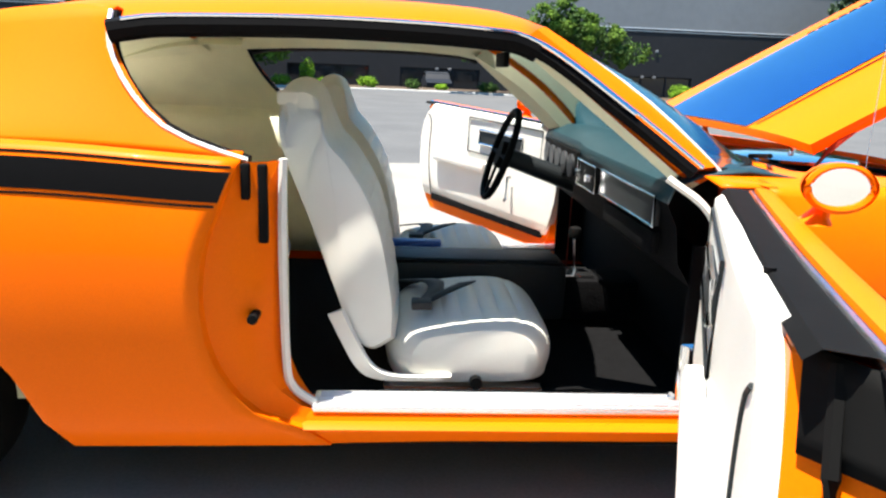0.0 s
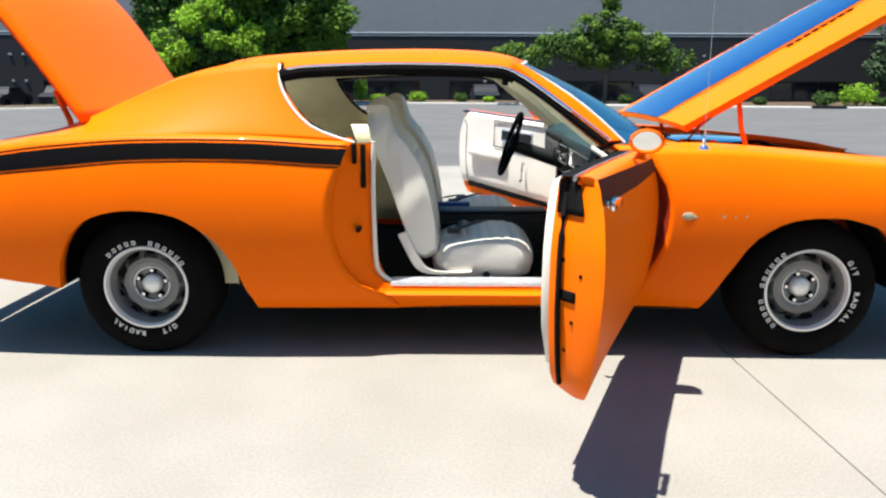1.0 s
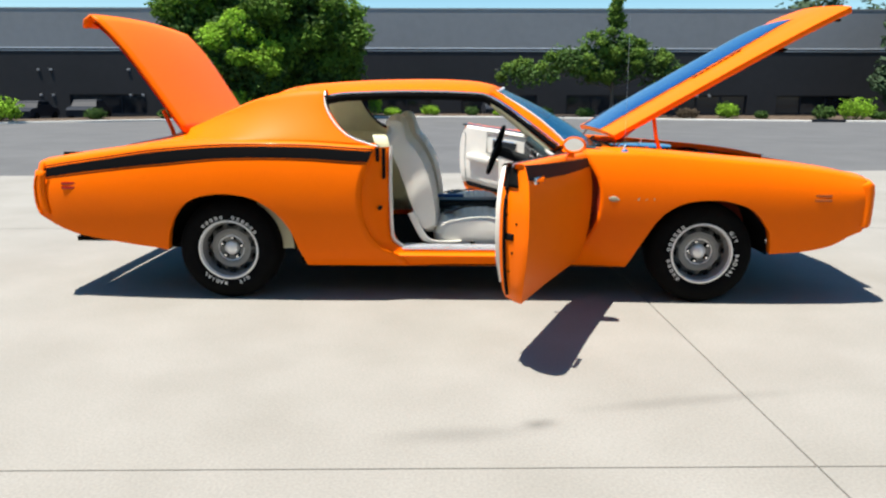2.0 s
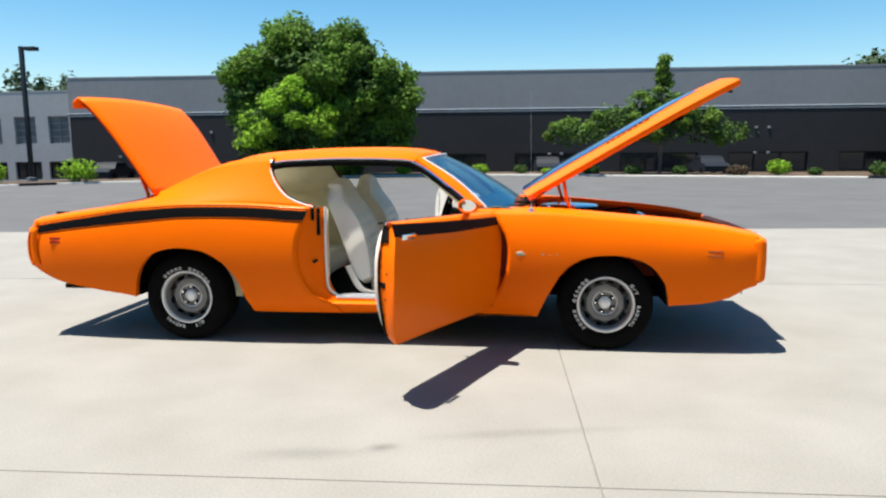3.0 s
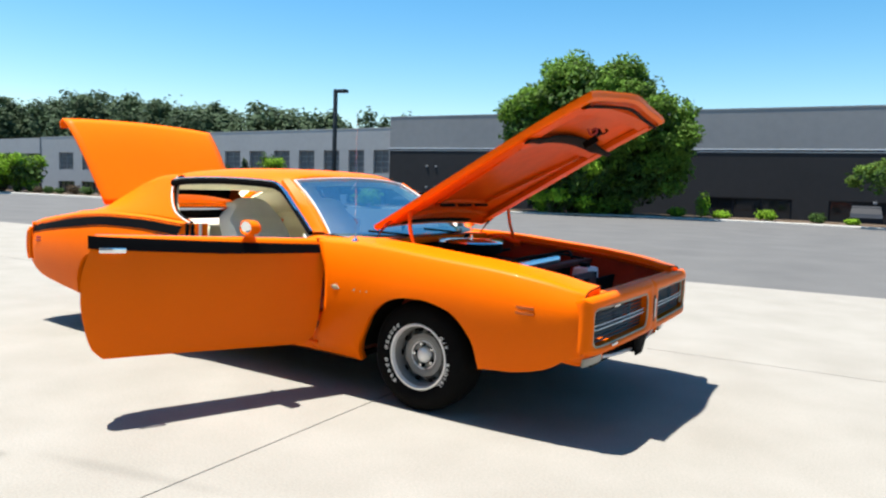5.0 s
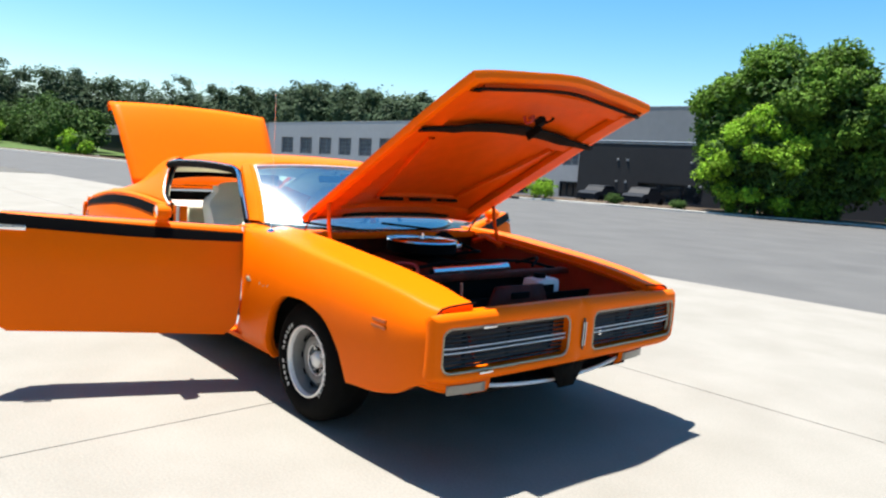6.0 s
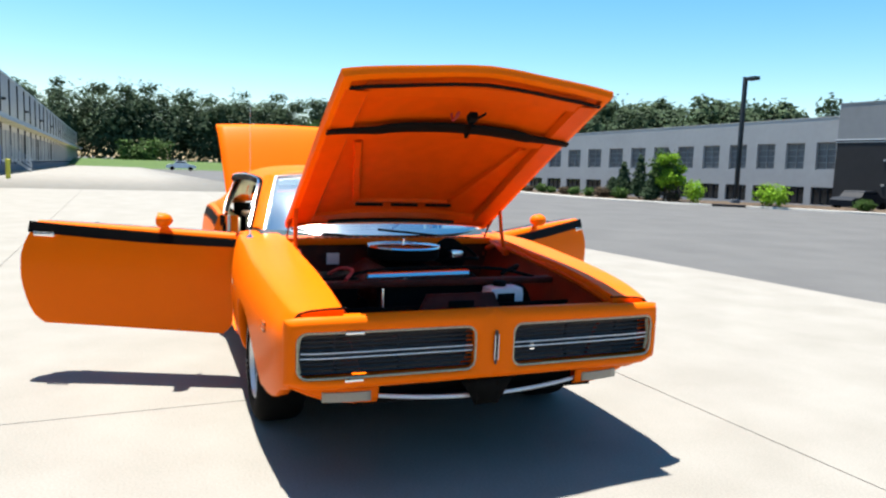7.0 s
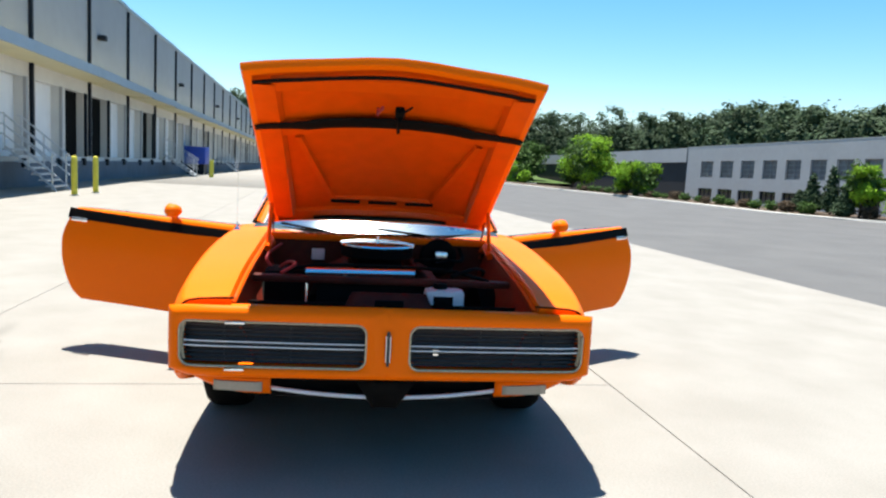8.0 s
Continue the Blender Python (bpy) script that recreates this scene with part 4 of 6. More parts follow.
    rows = [[(mx + .045 + w * math.cos(a), my + .002 + dy + w * .7 * math.sin(a), zz) for a in steps(0, 2 * math.pi, 13)[:-1]] for zz, w, dy in ((.918, .045, .012), (.930, .030, .008), (.945, .022, 0), (.965, .020, -.006))]
    part("mirror_stalk", mirrored(grid(rows, bm, close=True), s), ORANGE, mirror)
    return d
door(-1, 67.6, 1.7)
door(1, 56.5, 2.6)

# ---- wheels ----
def wheel(x, s):
    """A 14-inch slotted wheel with a bright trim ring and white-lettered tyre; local y points outwards."""
    R = .316
    # outward is +y in local space
    prof = [(.172, -.105), (.19, -.118), (.245, -.128), (.288, -.115), (.310, -.085), (R, -.05), (R, .05), (.310, .085), (.290, .112), (.252, .127), (.212, .124), (.189, .112), (.178, .098)]
    rim = lathe([(.176, -.10), (.163, -.05), (.158, .02), (.160, .062), (.168, .085), (.174, .100)], 40)
    # disc with slots
    ring = []
    n = 40
    for r, h in ((.157, .015), (.141, .035), (.122, .052), (.101, .056), (.083, .050), (.076, .030), (.05, .026)):
        row = []
        for i in range(n):
            a = 2 * math.pi * i / n
            k = (i % 4)
            rr_, hh = r, h
            if r > .13 and k in (1, 2):
                rr_ = r - .02 if r > .15 else r - .012
                hh = h - .012
            row.append((rr_ * math.cos(a), hh, rr_ * math.sin(a)))
        ring.append(row)
    grid(ring, rim, close=True)
    ob = part("wheel", rim, RIM, car, "grey slotted steel wheel", sharp=28)
    part("tyre", lathe(prof, 64), TYRE, ob, "black tyre with raised white lettering")
    part("trim_ring", lathe([(.170, .088), (.173, .106), (.178, .116), (.187, .115), (.192, .102)], 56), POLISHED, ob, "bright wheel trim ring")
    for i in range(10):
        a = 2 * math.pi * (i + .5) / 10 - .08
        rows = [[(r * math.cos(a + da), hh, r * math.sin(a + da)) for da in (-.11, -.05, .05, .11)] for r, hh in ((.157, .046), (.149, .048), (.138, .047))]
        part("slot", grid(rows), BLACK, ob)
    part("hub_cap", lathe([(.044, .026), (.043, .050), (.036, .060), (.022, .066), (.0005, .068)], 28), POLISHED, ob, "small bright hub cap")
    part("hub_ring", tube([(.079 * math.cos(a), .049, .079 * math.sin(a)) for a in steps(0, 2 * math.pi, 33)], .0035, 6, caps=False), POLISHED, ob, "thin bright ring round the hub")
    for i in range(5):
        a = 2 * math.pi * i / 5 + .3
        c = (.064 * math.cos(a), 0, .064 * math.sin(a))
        bm = cyl(bmesh.new(), (c[0], .026, c[2]), (c[0], .052, c[2]), .0095, .008, n=6)
        part("lug_nut", bm, STEEL, ob)
        part("lug_recess", cyl(bmesh.new(), (c[0], .020, c[2]), (c[0], .0325, c[2]), .0185, .017, n=14), BLACK, ob)
    # raised white lettering: bars where the maker's name runs, and one plain word
    for centre, count in ((90 - 32, 5), (90 + 28, 6)):
        for k in range(count):
            a = radians(centre + (k - (count - 1) / 2) * 8.8)
            bm = bmesh.new()
            r0, r1 = .199, .218
            for q in (-1, 1):
                grid([[(r * math.cos(a) - (q * .0062 + o) * math.sin(a), .1285, r * math.sin(a) + (q * .0062 + o) * math.cos(a)) for o in (-.0022, .0022)] for r in (r0, r1)], bm)
            for rm in ((r0, r0 + .0045), (r1 - .0045, r1)):
                grid([[(r * math.cos(a) - o * math.sin(a), .1286, r * math.sin(a) + o * math.cos(a)) for o in (-.0085, .0085)] for r in rm], bm)
            part("letter_bar", bm, LETTER, ob)
    for word, centre in (("RADIAL", 289), ("G/T", 237)):
        for k, ch in enumerate(word):
            a = radians(centre + (k - (len(word) - 1) / 2) * 7.4)
            cu = bpy.data.curves.new("letter", "FONT")
            cu.body, cu.size, cu.align_x, cu.extrude, cu.offset = ch, .030, "CENTER", .001, .0010
            tx = new("letter", cu)
            me = bpy.data.meshes.new_from_object(tx)
            bpy.data.objects.remove(tx)
            bm = bmesh.new()
            bm.from_mesh(me)
            # stand the letter on the sidewall, its foot towards the hub, read from outside
            rot = Matrix(((-math.sin(a), math.cos(a), 0), (0, 0, 1), (math.cos(a), math.sin(a), 0))).to_4x4()
            bm.transform(Matrix.Translation((.199 * math.cos(a), .128, .199 * math.sin(a))) @ rot)
            part("letter", bm, LETTER, ob, smooth=False)
    turned = {-1: -6, 1: -25}[s] + (94 if x > 0 else 0)
    ob.matrix_local = pose(x, s * .80, .311) @ pose(0, 0, 0, 0, 0, 0 if s > 0 else 180) @ pose(0, 0, 0, 0, turned, 0)
    return ob
for x in (-1.46, 1.46):
    for s in (-1, 1):
        wheel(x, s)

# ---- cabin ----
def pad(profile, yc, hw, n=15, pw=4.0, ribs=None, squash=.18, wide=None):
    """A stuffed cushion: a closed (x, z) profile drawn out over its width and rounded off at both ends."""
    cx = sum(p[0] for p in profile) / len(profile)
    cz = sum(p[1] for p in profile) / len(profile)
    loop = [(p.x, p.z) for p in smooth_path([(x, 0, z) for x, z in profile + profile[:1]], 12)[:-1]]
    rows = []
    for k in range(n):
        v = math.sin((k / (n - 1) * 2 - 1) * math.pi / 2)
        f = 1 - squash * abs(v) ** pw - (.12 if abs(v) > .999 else 0)
        row = []
        for i, (x, z) in enumerate(loop):
            px, pz = cx + (x - cx) * f, cz + (z - cz) * f
            if ribs and abs(v) < .85:
                px, pz = ribs(px, pz, v)
            row.append((px, yc + hw * v * (wide(pz) if wide else 1), pz))
        rows.append(row)
    bm = grid(rows, close=True)
    bm.verts.ensure_lookup_table()
    m = len(loop)
    bm.faces.new([bm.verts[i] for i in range(m)])
    bm.faces.new([bm.verts[(n - 1) * m + i] for i in range(m)])
    return bm
CUSHION = [(-.18, .42), (-.14, .458), (-.02, .484), (.10, .496), (.20, .492), (.265, .458), (.295, .40), (.29, .338), (.25, .292), (0, .280), (-.16, .285), (-.20, .36)]
BACKREST = [(-.16, .395), (-.165, .53), (-.215, .77), (-.295, .92), (-.355, .99), (-.38, 1.06), (-.40, 1.115), (-.445, 1.135), (-.49, 1.11), (-.505, 1.05), (-.475, .93), (-.41, .76), (-.34, .56), (-.285, .415), (-.23, .36)]
def crib(x, z, v):
    return (x, z - .011 * min(1.0, max(0.0, (z - .452) / .03)) * max(0.0, 1 - (abs(v) / .85) ** 6) * (1 - abs(math.sin((x + .2) * 56))) ** 1.6 if x < .21 else z)
def brib(x, z, v):
    t = (z - .5) / .5
    return (x - .012 * (1 - abs(math.sin(z * 50))) ** 1.6, z) if x > -.36 + .1 * (1 - t) and .48 < z < .92 else (x, z)
def neck(z):
    return 1 - .34 * min(1.0, max(0.0, (z - .96) / .09)) ** 2
for yc, nm in ((-.43, "passenger"), (.43, "driver")):
    seat = part("seat", pad(CUSHION, yc, .265, 21, 5, crib, .30), VINYL, car, "white vinyl bucket seat with pleats")
    part("backrest", pad(BACKREST, yc, .255, 21, 3.2, brib, .12, neck), VINYL, seat, "high white vinyl backrest")
    so = -1 if yc < 0 else 1
    bm = bmesh.new()
    rows = []
    for p in smooth_path([(-.335, 0, .51), (-.30, 0, .435), (-.26, 0, .360), (-.22, 0, .328), (-.15, 0, .318), (-.03, 0, .32)], 4):
        rows.append([(p.x - .022, yc + so * .262, p.z), (p.x - .018, yc + so * .285, p.z + .006), (p.x + .018, yc + so * .285, p.z + .018), (p.x + .022, yc + so * .262, p.z + .018)])
    grid(rows, bm, close=True)
    part("hinge_cover", bm, VINYL, seat, "white hinge cover beside the seat")
    for k in (-1, 1):
        part("seat_track", boxed(-.20, .26, yc + k * .20, yc + k * .24, .258, .288, .006), STEEL, seat, "metal seat track")
    part("recline_knob", cyl(bmesh.new(), (.06, yc + so * .25, .318), (.06, yc + so * .285, .318), .018), BLACK, seat)
    # two belt ends crossing on the cushion, and a tongue
    for pts in ([(-.16, yc + .20, .470), (-.06, yc + .08, .508), (-.05, yc - .03, .514), (-.085, yc - .13, .506)], [(-.085, yc - .14, .510), (-.02, yc - .07, .520), (.055, yc + .02, .524)]):
        rows = [[tuple(p + Vector((-.027, -.012, .0))), tuple(p + Vector((.027, .012, .0)))] for p in smooth_path(pts, 5)]
        part("lap_belt", grid(rows), BELT, car, "black lap belt lying on the white seat", thick=.005)
    part("belt_buckle", boxed(-.125, -.065, yc - .175, yc - .12, .494, .518, .006), BELT, car, "dark belt buckle")
part("shoulder_belt_guide", boxed(-.50, -.44, -.60, -.54, 1.06, 1.10, .012), VINYL, car, "cream belt guide")
rear_seat = part("rear_seat", pad([(-1.15, .45), (-.80, .50), (-.68, .47), (-.66, .34), (-1.1, .33)], 0, .66, 13, 6), VINYL, car, "white rear bench seat")
part("rear_backrest", pad([(-1.13, .46), (-1.22, .70), (-1.28, .86), (-1.34, .90), (-1.42, .86), (-1.32, .5)], 0, .64, 13, 6), VINYL, rear_seat)
part("parcel_shelf", boxed(-1.78, -1.36, -.64, .64, .86, .90, .01), VINYL, car, "white parcel shelf")
for s in (-1, 1):
    rows = [[(x, -.79, z) for x in steps(-.445, -1.3, 8)] for z in steps(.30, .93, 6)]
    part("rear_side_trim", mirrored(grid(rows), s), HEADLINER, car, "cream trim beside the rear seat", thick=.01)
    part("kick_panel", mirrored(boxed(.60, .80, -.80, -.785, .28, .75), s), DASH_LOW, car)
# console with chrome rails, blue-lit buckle
part("tunnel", boxed(.40, .78, -.09, .09, .285, .44, .02), CARPET, car)
console = part("console", boxed(-.35, .45, -.105, .105, .285, .50, .03), DASHM, car, "black centre console")
part("console_top", boxed(-.30, .42, -.08, .08, .498, .512, .008), DASHM, console)
part("console_plate", boxed(.44, .56, -.06, .06, .443, .452, .004), STEEL, console, "bright shifter plate")
part("shifter", tube([(.50, 0, .45), (.49, 0, .58)], .008, 8), CHROME, console)
part("shifter_knob", lathe([(.0005, -.025), (.022, -.018), (.026, 0), (.022, .018), (.0005, .025)], 14, "Z"), BLACK, console)
bpy.data.objects["shifter_knob"].location = (.49, 0, .60)
part("seat_belt_blue", boxed(-.20, .0, .12, .17, .50, .525, .008), BLUEV, car, "blue belt sleeve by the console")
# dashboard
prof = [(.93, .915), (.84, .935), (.72, .948), (.60, .935), (.53, .905), (.515, .86), (.545, .80), (.56, .70), (.60, .64), (.70, .60), (.82, .58)]
rows = [[(x, y, z + (.012 if y > .15 and x < .7 and z > .85 else 0)) for x, z in prof] for y in steps(-.80, .80, 17)]
dash = part("dashboard", grid([r[4:] for r in rows]), DASH_LOW, car, "dark padded dashboard")
part("dash_top", grid([r[:6] for r in rows]), DASH_TOP, dash, "padded dash top with the windscreen's teal sheen in its colour", thick=.006)
part("gauge_panel", boxed(.505, .53, .13, .74, .76, .885, .006), BLACK, dash, "black gauge panel")
for k in range(5):
    y = .20 + .115 * k
    part("gauge", cyl(bmesh.new(), (.495, y, .825), (.51, y, .825), .045, n=20), GRILLE, dash)
part("glovebox", boxed(.520, .545, -.70, -.22, .70, .765, .008), DASH_LOW, dash, "glovebox lid")
part("dash_strip", boxed(.514, .53, -.72, -.20, .785, .865, .004), DASHM, dash, "black strip in a bright frame")
part("strip_frame", tube([(.511, -.72, .785), (.511, -.20, .785), (.511, -.20, .865), (.511, -.72, .865), (.511, -.72, .785)], .0045, 6), STEEL, dash)
bm = boxed(.508, .53, -.16, .10, .775, .865, .006)
part("radio_panel", bm, STRIPE, dash, "radio panel with bright knobs")
part("radio_trim", tube([(.503, -.16, .775), (.503, .10, .775), (.503, .10, .865), (.503, -.16, .865), (.503, -.16, .775)], .004, 6), STEEL, dash)
for y in (-.11, .05):
    part("radio_knob", cyl(bmesh.new(), (.48, y, .82), (.51, y, .82), .014), CHROME, dash)
part("pillar_kick", boxed(.72, .92, -.79, .79, .29, .58), DASH_LOW, dash)
# steering wheel and column
sc = Vector((.25, .40, .837))
ax = Vector((-.948, 0, .318)).normalized()
q = ax.to_track_quat("Z", "Y").to_matrix()
ring = [sc + q @ Vector((.188 * math.cos(a), .188 * math.sin(a), 0)) for a in steps(0, 2 * math.pi, 41)]
swheel = part("steering_wheel", tube(ring, .0145, 8, caps=False), BLACK, car, "black three-spoke steering wheel")
bm = cyl(bmesh.new(), sc - ax * .035, sc + ax * .01, .062, .055, 20)
for a in (0, math.pi, math.pi * 1.5):
    p = sc + q @ Vector((.185 * math.cos(a), .185 * math.sin(a), 0))
    tube([sc, p], .014, 6, bm, flat=.5)
part("steering_hub", bm, BLACK, swheel)
part("steering_column", cyl(bmesh.new(), sc - ax * .03, sc - ax * .42, .038, .045, 16), DASHM, swheel)
part("rear_view_mirror", boxed(.17, .19, -.11, .11, 1.185, 1.235, .008), BLACK, car, "black inside mirror on the windscreen")
part("mirror_arm", tube([(.19, 0, 1.225), (.235, 0, 1.275)], .007, 6), CHROME, car)

# ---- engine bay ----
for s in (-1, 1):
    rows = [[(x, s * HOOD_Y(x) * .985, ZT(x) - .03), (x, s * (HOOD_Y(x) - .01), ZT(x) - .10), (x, s * .62, .62), (x, s * .56, .45)] for x in steps(.95, 2.36, 12)]
    part("inner_fender", grid(rows), SHADED_ORANGE, car, "orange inner fender")
    rows = [[(x, s * HOOD_Y(x) * .99, ZT(x) - .012), (x, s * (HOOD_Y(x) - .028), ZT(x) - .020)] for x in steps(.95, 2.38, 12)]
    part("fender_ledge", grid(rows), ORANGE_IN, car, thick=.004)
part("bay_floor", boxed(.84, 2.36, -.60, .60, .34, .36), UNDER, car, "black bay floor")
bm = boxed(1.80, 1.87, -.66, .66, .765, .80, .01)
part("radiator_support", bm, BAY_SHADED, car, "orange radiator support")
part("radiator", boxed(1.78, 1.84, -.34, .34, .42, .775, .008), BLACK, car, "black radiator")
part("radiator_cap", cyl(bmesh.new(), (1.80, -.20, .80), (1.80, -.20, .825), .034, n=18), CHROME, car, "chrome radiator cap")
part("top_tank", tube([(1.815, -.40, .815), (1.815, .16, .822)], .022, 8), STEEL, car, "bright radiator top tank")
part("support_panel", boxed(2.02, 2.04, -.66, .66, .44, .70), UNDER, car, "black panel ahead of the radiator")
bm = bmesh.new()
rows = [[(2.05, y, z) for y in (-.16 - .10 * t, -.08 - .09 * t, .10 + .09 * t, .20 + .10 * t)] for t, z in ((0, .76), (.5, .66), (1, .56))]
part("latch_brace", grid(rows, bm), BAY_SHADED, car, "orange hood latch brace", thick=.02)
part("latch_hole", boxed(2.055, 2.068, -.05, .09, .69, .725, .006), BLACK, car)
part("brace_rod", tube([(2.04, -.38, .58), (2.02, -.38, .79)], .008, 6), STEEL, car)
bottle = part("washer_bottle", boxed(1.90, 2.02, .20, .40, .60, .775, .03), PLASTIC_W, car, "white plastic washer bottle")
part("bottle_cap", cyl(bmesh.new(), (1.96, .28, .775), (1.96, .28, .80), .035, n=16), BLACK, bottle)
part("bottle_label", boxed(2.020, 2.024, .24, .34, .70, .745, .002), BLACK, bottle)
block = part("engine_block", boxed(1.00, 1.66, -.24, .24, .40, .70, .03), BAY_SHADED, car, "orange engine block")
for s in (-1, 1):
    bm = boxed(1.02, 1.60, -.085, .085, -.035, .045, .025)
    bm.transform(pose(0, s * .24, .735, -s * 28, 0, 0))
    part("valve_cover", bm, BAY_SHADED, block, "orange valve cover")
    part("exhaust_manifold", tube([(1.05, s * .36, .62), (1.58, s * .36, .62)], .04, 8), UNDER, block)
part("intake", boxed(1.10, 1.55, -.13, .13, .70, .80, .02), UNDER, block)
cx, cy, cz = 1.26, -.02, .875
bm = lathe([(.0005, -.04), (.20, -.04), (.215, -.03), (.215, .025), (.20, .035)], 36, "Z")
bmesh.ops.translate(bm, verts=bm.verts, vec=(cx, cy, cz))
cleaner = part("air_cleaner", bm, UNDER, block, "round black air cleaner with chrome lid")
bm = lathe([(.222, .030), (.218, .040), (.16, .048), (.05, .052), (.0005, .052)], 36, "Z")
bmesh.ops.translate(bm, verts=bm.verts, vec=(cx, cy, cz))
part("cleaner_lid", bm, CHROME, block, "chrome air cleaner lid")
part("wing_nut", cyl(bmesh.new(), (cx, cy, cz + .05), (cx, cy, cz + .075), .012), CHROME, block)
part("fan", cyl(bmesh.new(), (1.70, 0, .60), (1.71, 0, .60), .21, n=24), UNDER, car)
bm = tube(smooth_path([(1.60, .10, .74), (1.66, .16, .80), (1.74, .20, .80), (1.80, .22, .76)], 5), .026, 10)
part("radiator_hose", bm, BLACK, car, "black radiator hose")
part("battery", boxed(1.50, 1.72, -.62, -.42, .60, .80, .012), BLACK, car, "black battery")
for k, pts in enumerate(([(1.60, -.55, .80), (1.66, -.50, .84), (1.75, -.46, .84), (1.85, -.52, .81)], [(1.58, -.60, .80), (1.52, -.63, .83), (1.30, -.64, .84), (1.05, -.60, .86)])):
    part("wire", tube(smooth_path(pts, 5), .009, 6), HOSE, car, "dull red wiring")
for k, pts in enumerate(([(1.30, .20, .82), (1.36, .36, .84), (1.20, .50, .82), (.95, .52, .86)], [(1.70, -.62, .77), (1.74, -.30, .84), (1.76, .30, .84), (1.84, .55, .80)], [(1.84, .35, .82), (1.76, .48, .85), (1.62, .56, .82), (1.50, .58, .78)])):
    part("cable", tube(smooth_path(pts, 5), .010, 6), BLACK, car)
bm = cyl(bmesh.new(), (.95, .38, .80), (1.03, .38, .82), .12, .11, 24)
part("brake_booster", bm, BLACK, car, "black brake booster")
bm = boxed(1.03, 1.16, .34, .42, .79, .86, .012)
part("master_cylinder", bm, STEEL, car, "bright master cylinder")
part("voltage_box", boxed(.955, .98, -.42, -.34, .76, .83, .006), PLASTIC_W, car)
# cowl and wipers
rows = []
for y in steps(-.80, .80, 21):
    xb = WBASE(min(.78, abs(y))) + .01
    rows.append([(xb, y, .918), (lerp(xb, .99, .5), y, .928), (.99, y, .922), (.998, y, .885)])
cowl = part("cowl", grid(rows), ORANGE, car, "orange cowl below the windscreen", thick=.005)
bm = bmesh.new()
for k in range(22):
    y = -.53 + .05 * k
    box(bm, .968, .984, y - .018, y + .018, .924, .929)
part("cowl_vent", bm, BLACK, cowl, "black cowl vent slots")
for y0, y1 in ((-.30, -.62), (.30, -.08)):
    part("wiper", tube([(.965, y0, .938), (.94, (y0 + y1) / 2, .955), (.86 if abs(y1) > .5 else .92, y1, .972)], .008, 6), BLACK, cowl, "black wiper arm")
# corner of cowl between fender, pillar and door
for s in (-1, 1):
    rows = [[(x, s * lerp(.74, .905, t), .936 - .012 * t * t) for t in steps(0, 1, 5)] for x in steps(.60, .74, 4)]
    part("cowl_corner", grid(rows), ORANGE, car, thick=.005)
# aerial
aer = part("aerial", tube([(.965, -.88, .93), (.960, -.88, 1.30), (.955, -.88, 1.70)], .0010, 6), STEEL, car, "thin radio aerial")
part("aerial_base", lathe([(.024, 0), (.020, .012), (.008, .022), (.004, .05)], 14, "Z"), CHROME, aer)
bpy.data.objects["aerial_base"].location = (.965, -.88, .924)
# fender badges
for s in (-1, 1):
    y = side_y(.93, .65)
    bm = bmesh.new()
    bmesh.ops.create_icosphere(bm, subdivisions=2, radius=.020, matrix=Matrix.LocRotScale((.895, s * y, .655), None, (1.5, .25, .85)))
    bmesh.ops.create_icosphere(bm, subdivisions=2, radius=.010, matrix=Matrix.LocRotScale((.920, s * y, .650), None, (1.6, .4, .8)))
    part("fender_badge", bm, BRIGHT_GREY, car, "small round fender badge")
    bm = bmesh.new()
    for k in range(8):
        x = .965 + .024 * k
        box(bm, x, x + .015, s * side_y(x, .65) - .0025, s * side_y(x, .65) + .0025, .646, .660)
    part("badge_lettering", bm, BRIGHT_GREY, car, "bright lettering bars")

# ---- ground ----
def fall(x, y=0.0):
    """Height of the yard's pavement: level round the car, falling gently to the far end."""
    return -.008 * max(0.0, -x - 22) * (1 if x > -190 else 0) - (1.34 if x <= -190 else 0)


KERB_Y = curve((-400, 21), (-63, 20.5), (-44, 21), (-28, 20.7), (-23.5, 22), (-19, 26.5), (-15, 29.3), (-12, 31.3), (-9, 33.8), (0, 35.5), (8, 33), (14, 31), (20, 30), (60, 30))


def lie(x, y):
    """Height of the ground: level asphalt up to the planting bed, and a lower lot before the buildings behind it."""
    drop = min(1.0, max(0.0, (y - KERB_Y(x) - 6) / 4))
    return fall(x) - drop * (.50 + .014 * max(0.0, min(-x - 18, 45)))


def bed(x):
    """Height of the ground along the buildings, in their own frame."""
    return (fall((x + 31.1) * 1.18 - 38.4) - .50 - .014 * max(0.0, min(-(x + 31.1) * 1.18 + 20.4, 45)) - 1.3) / 1.18 + 1.3


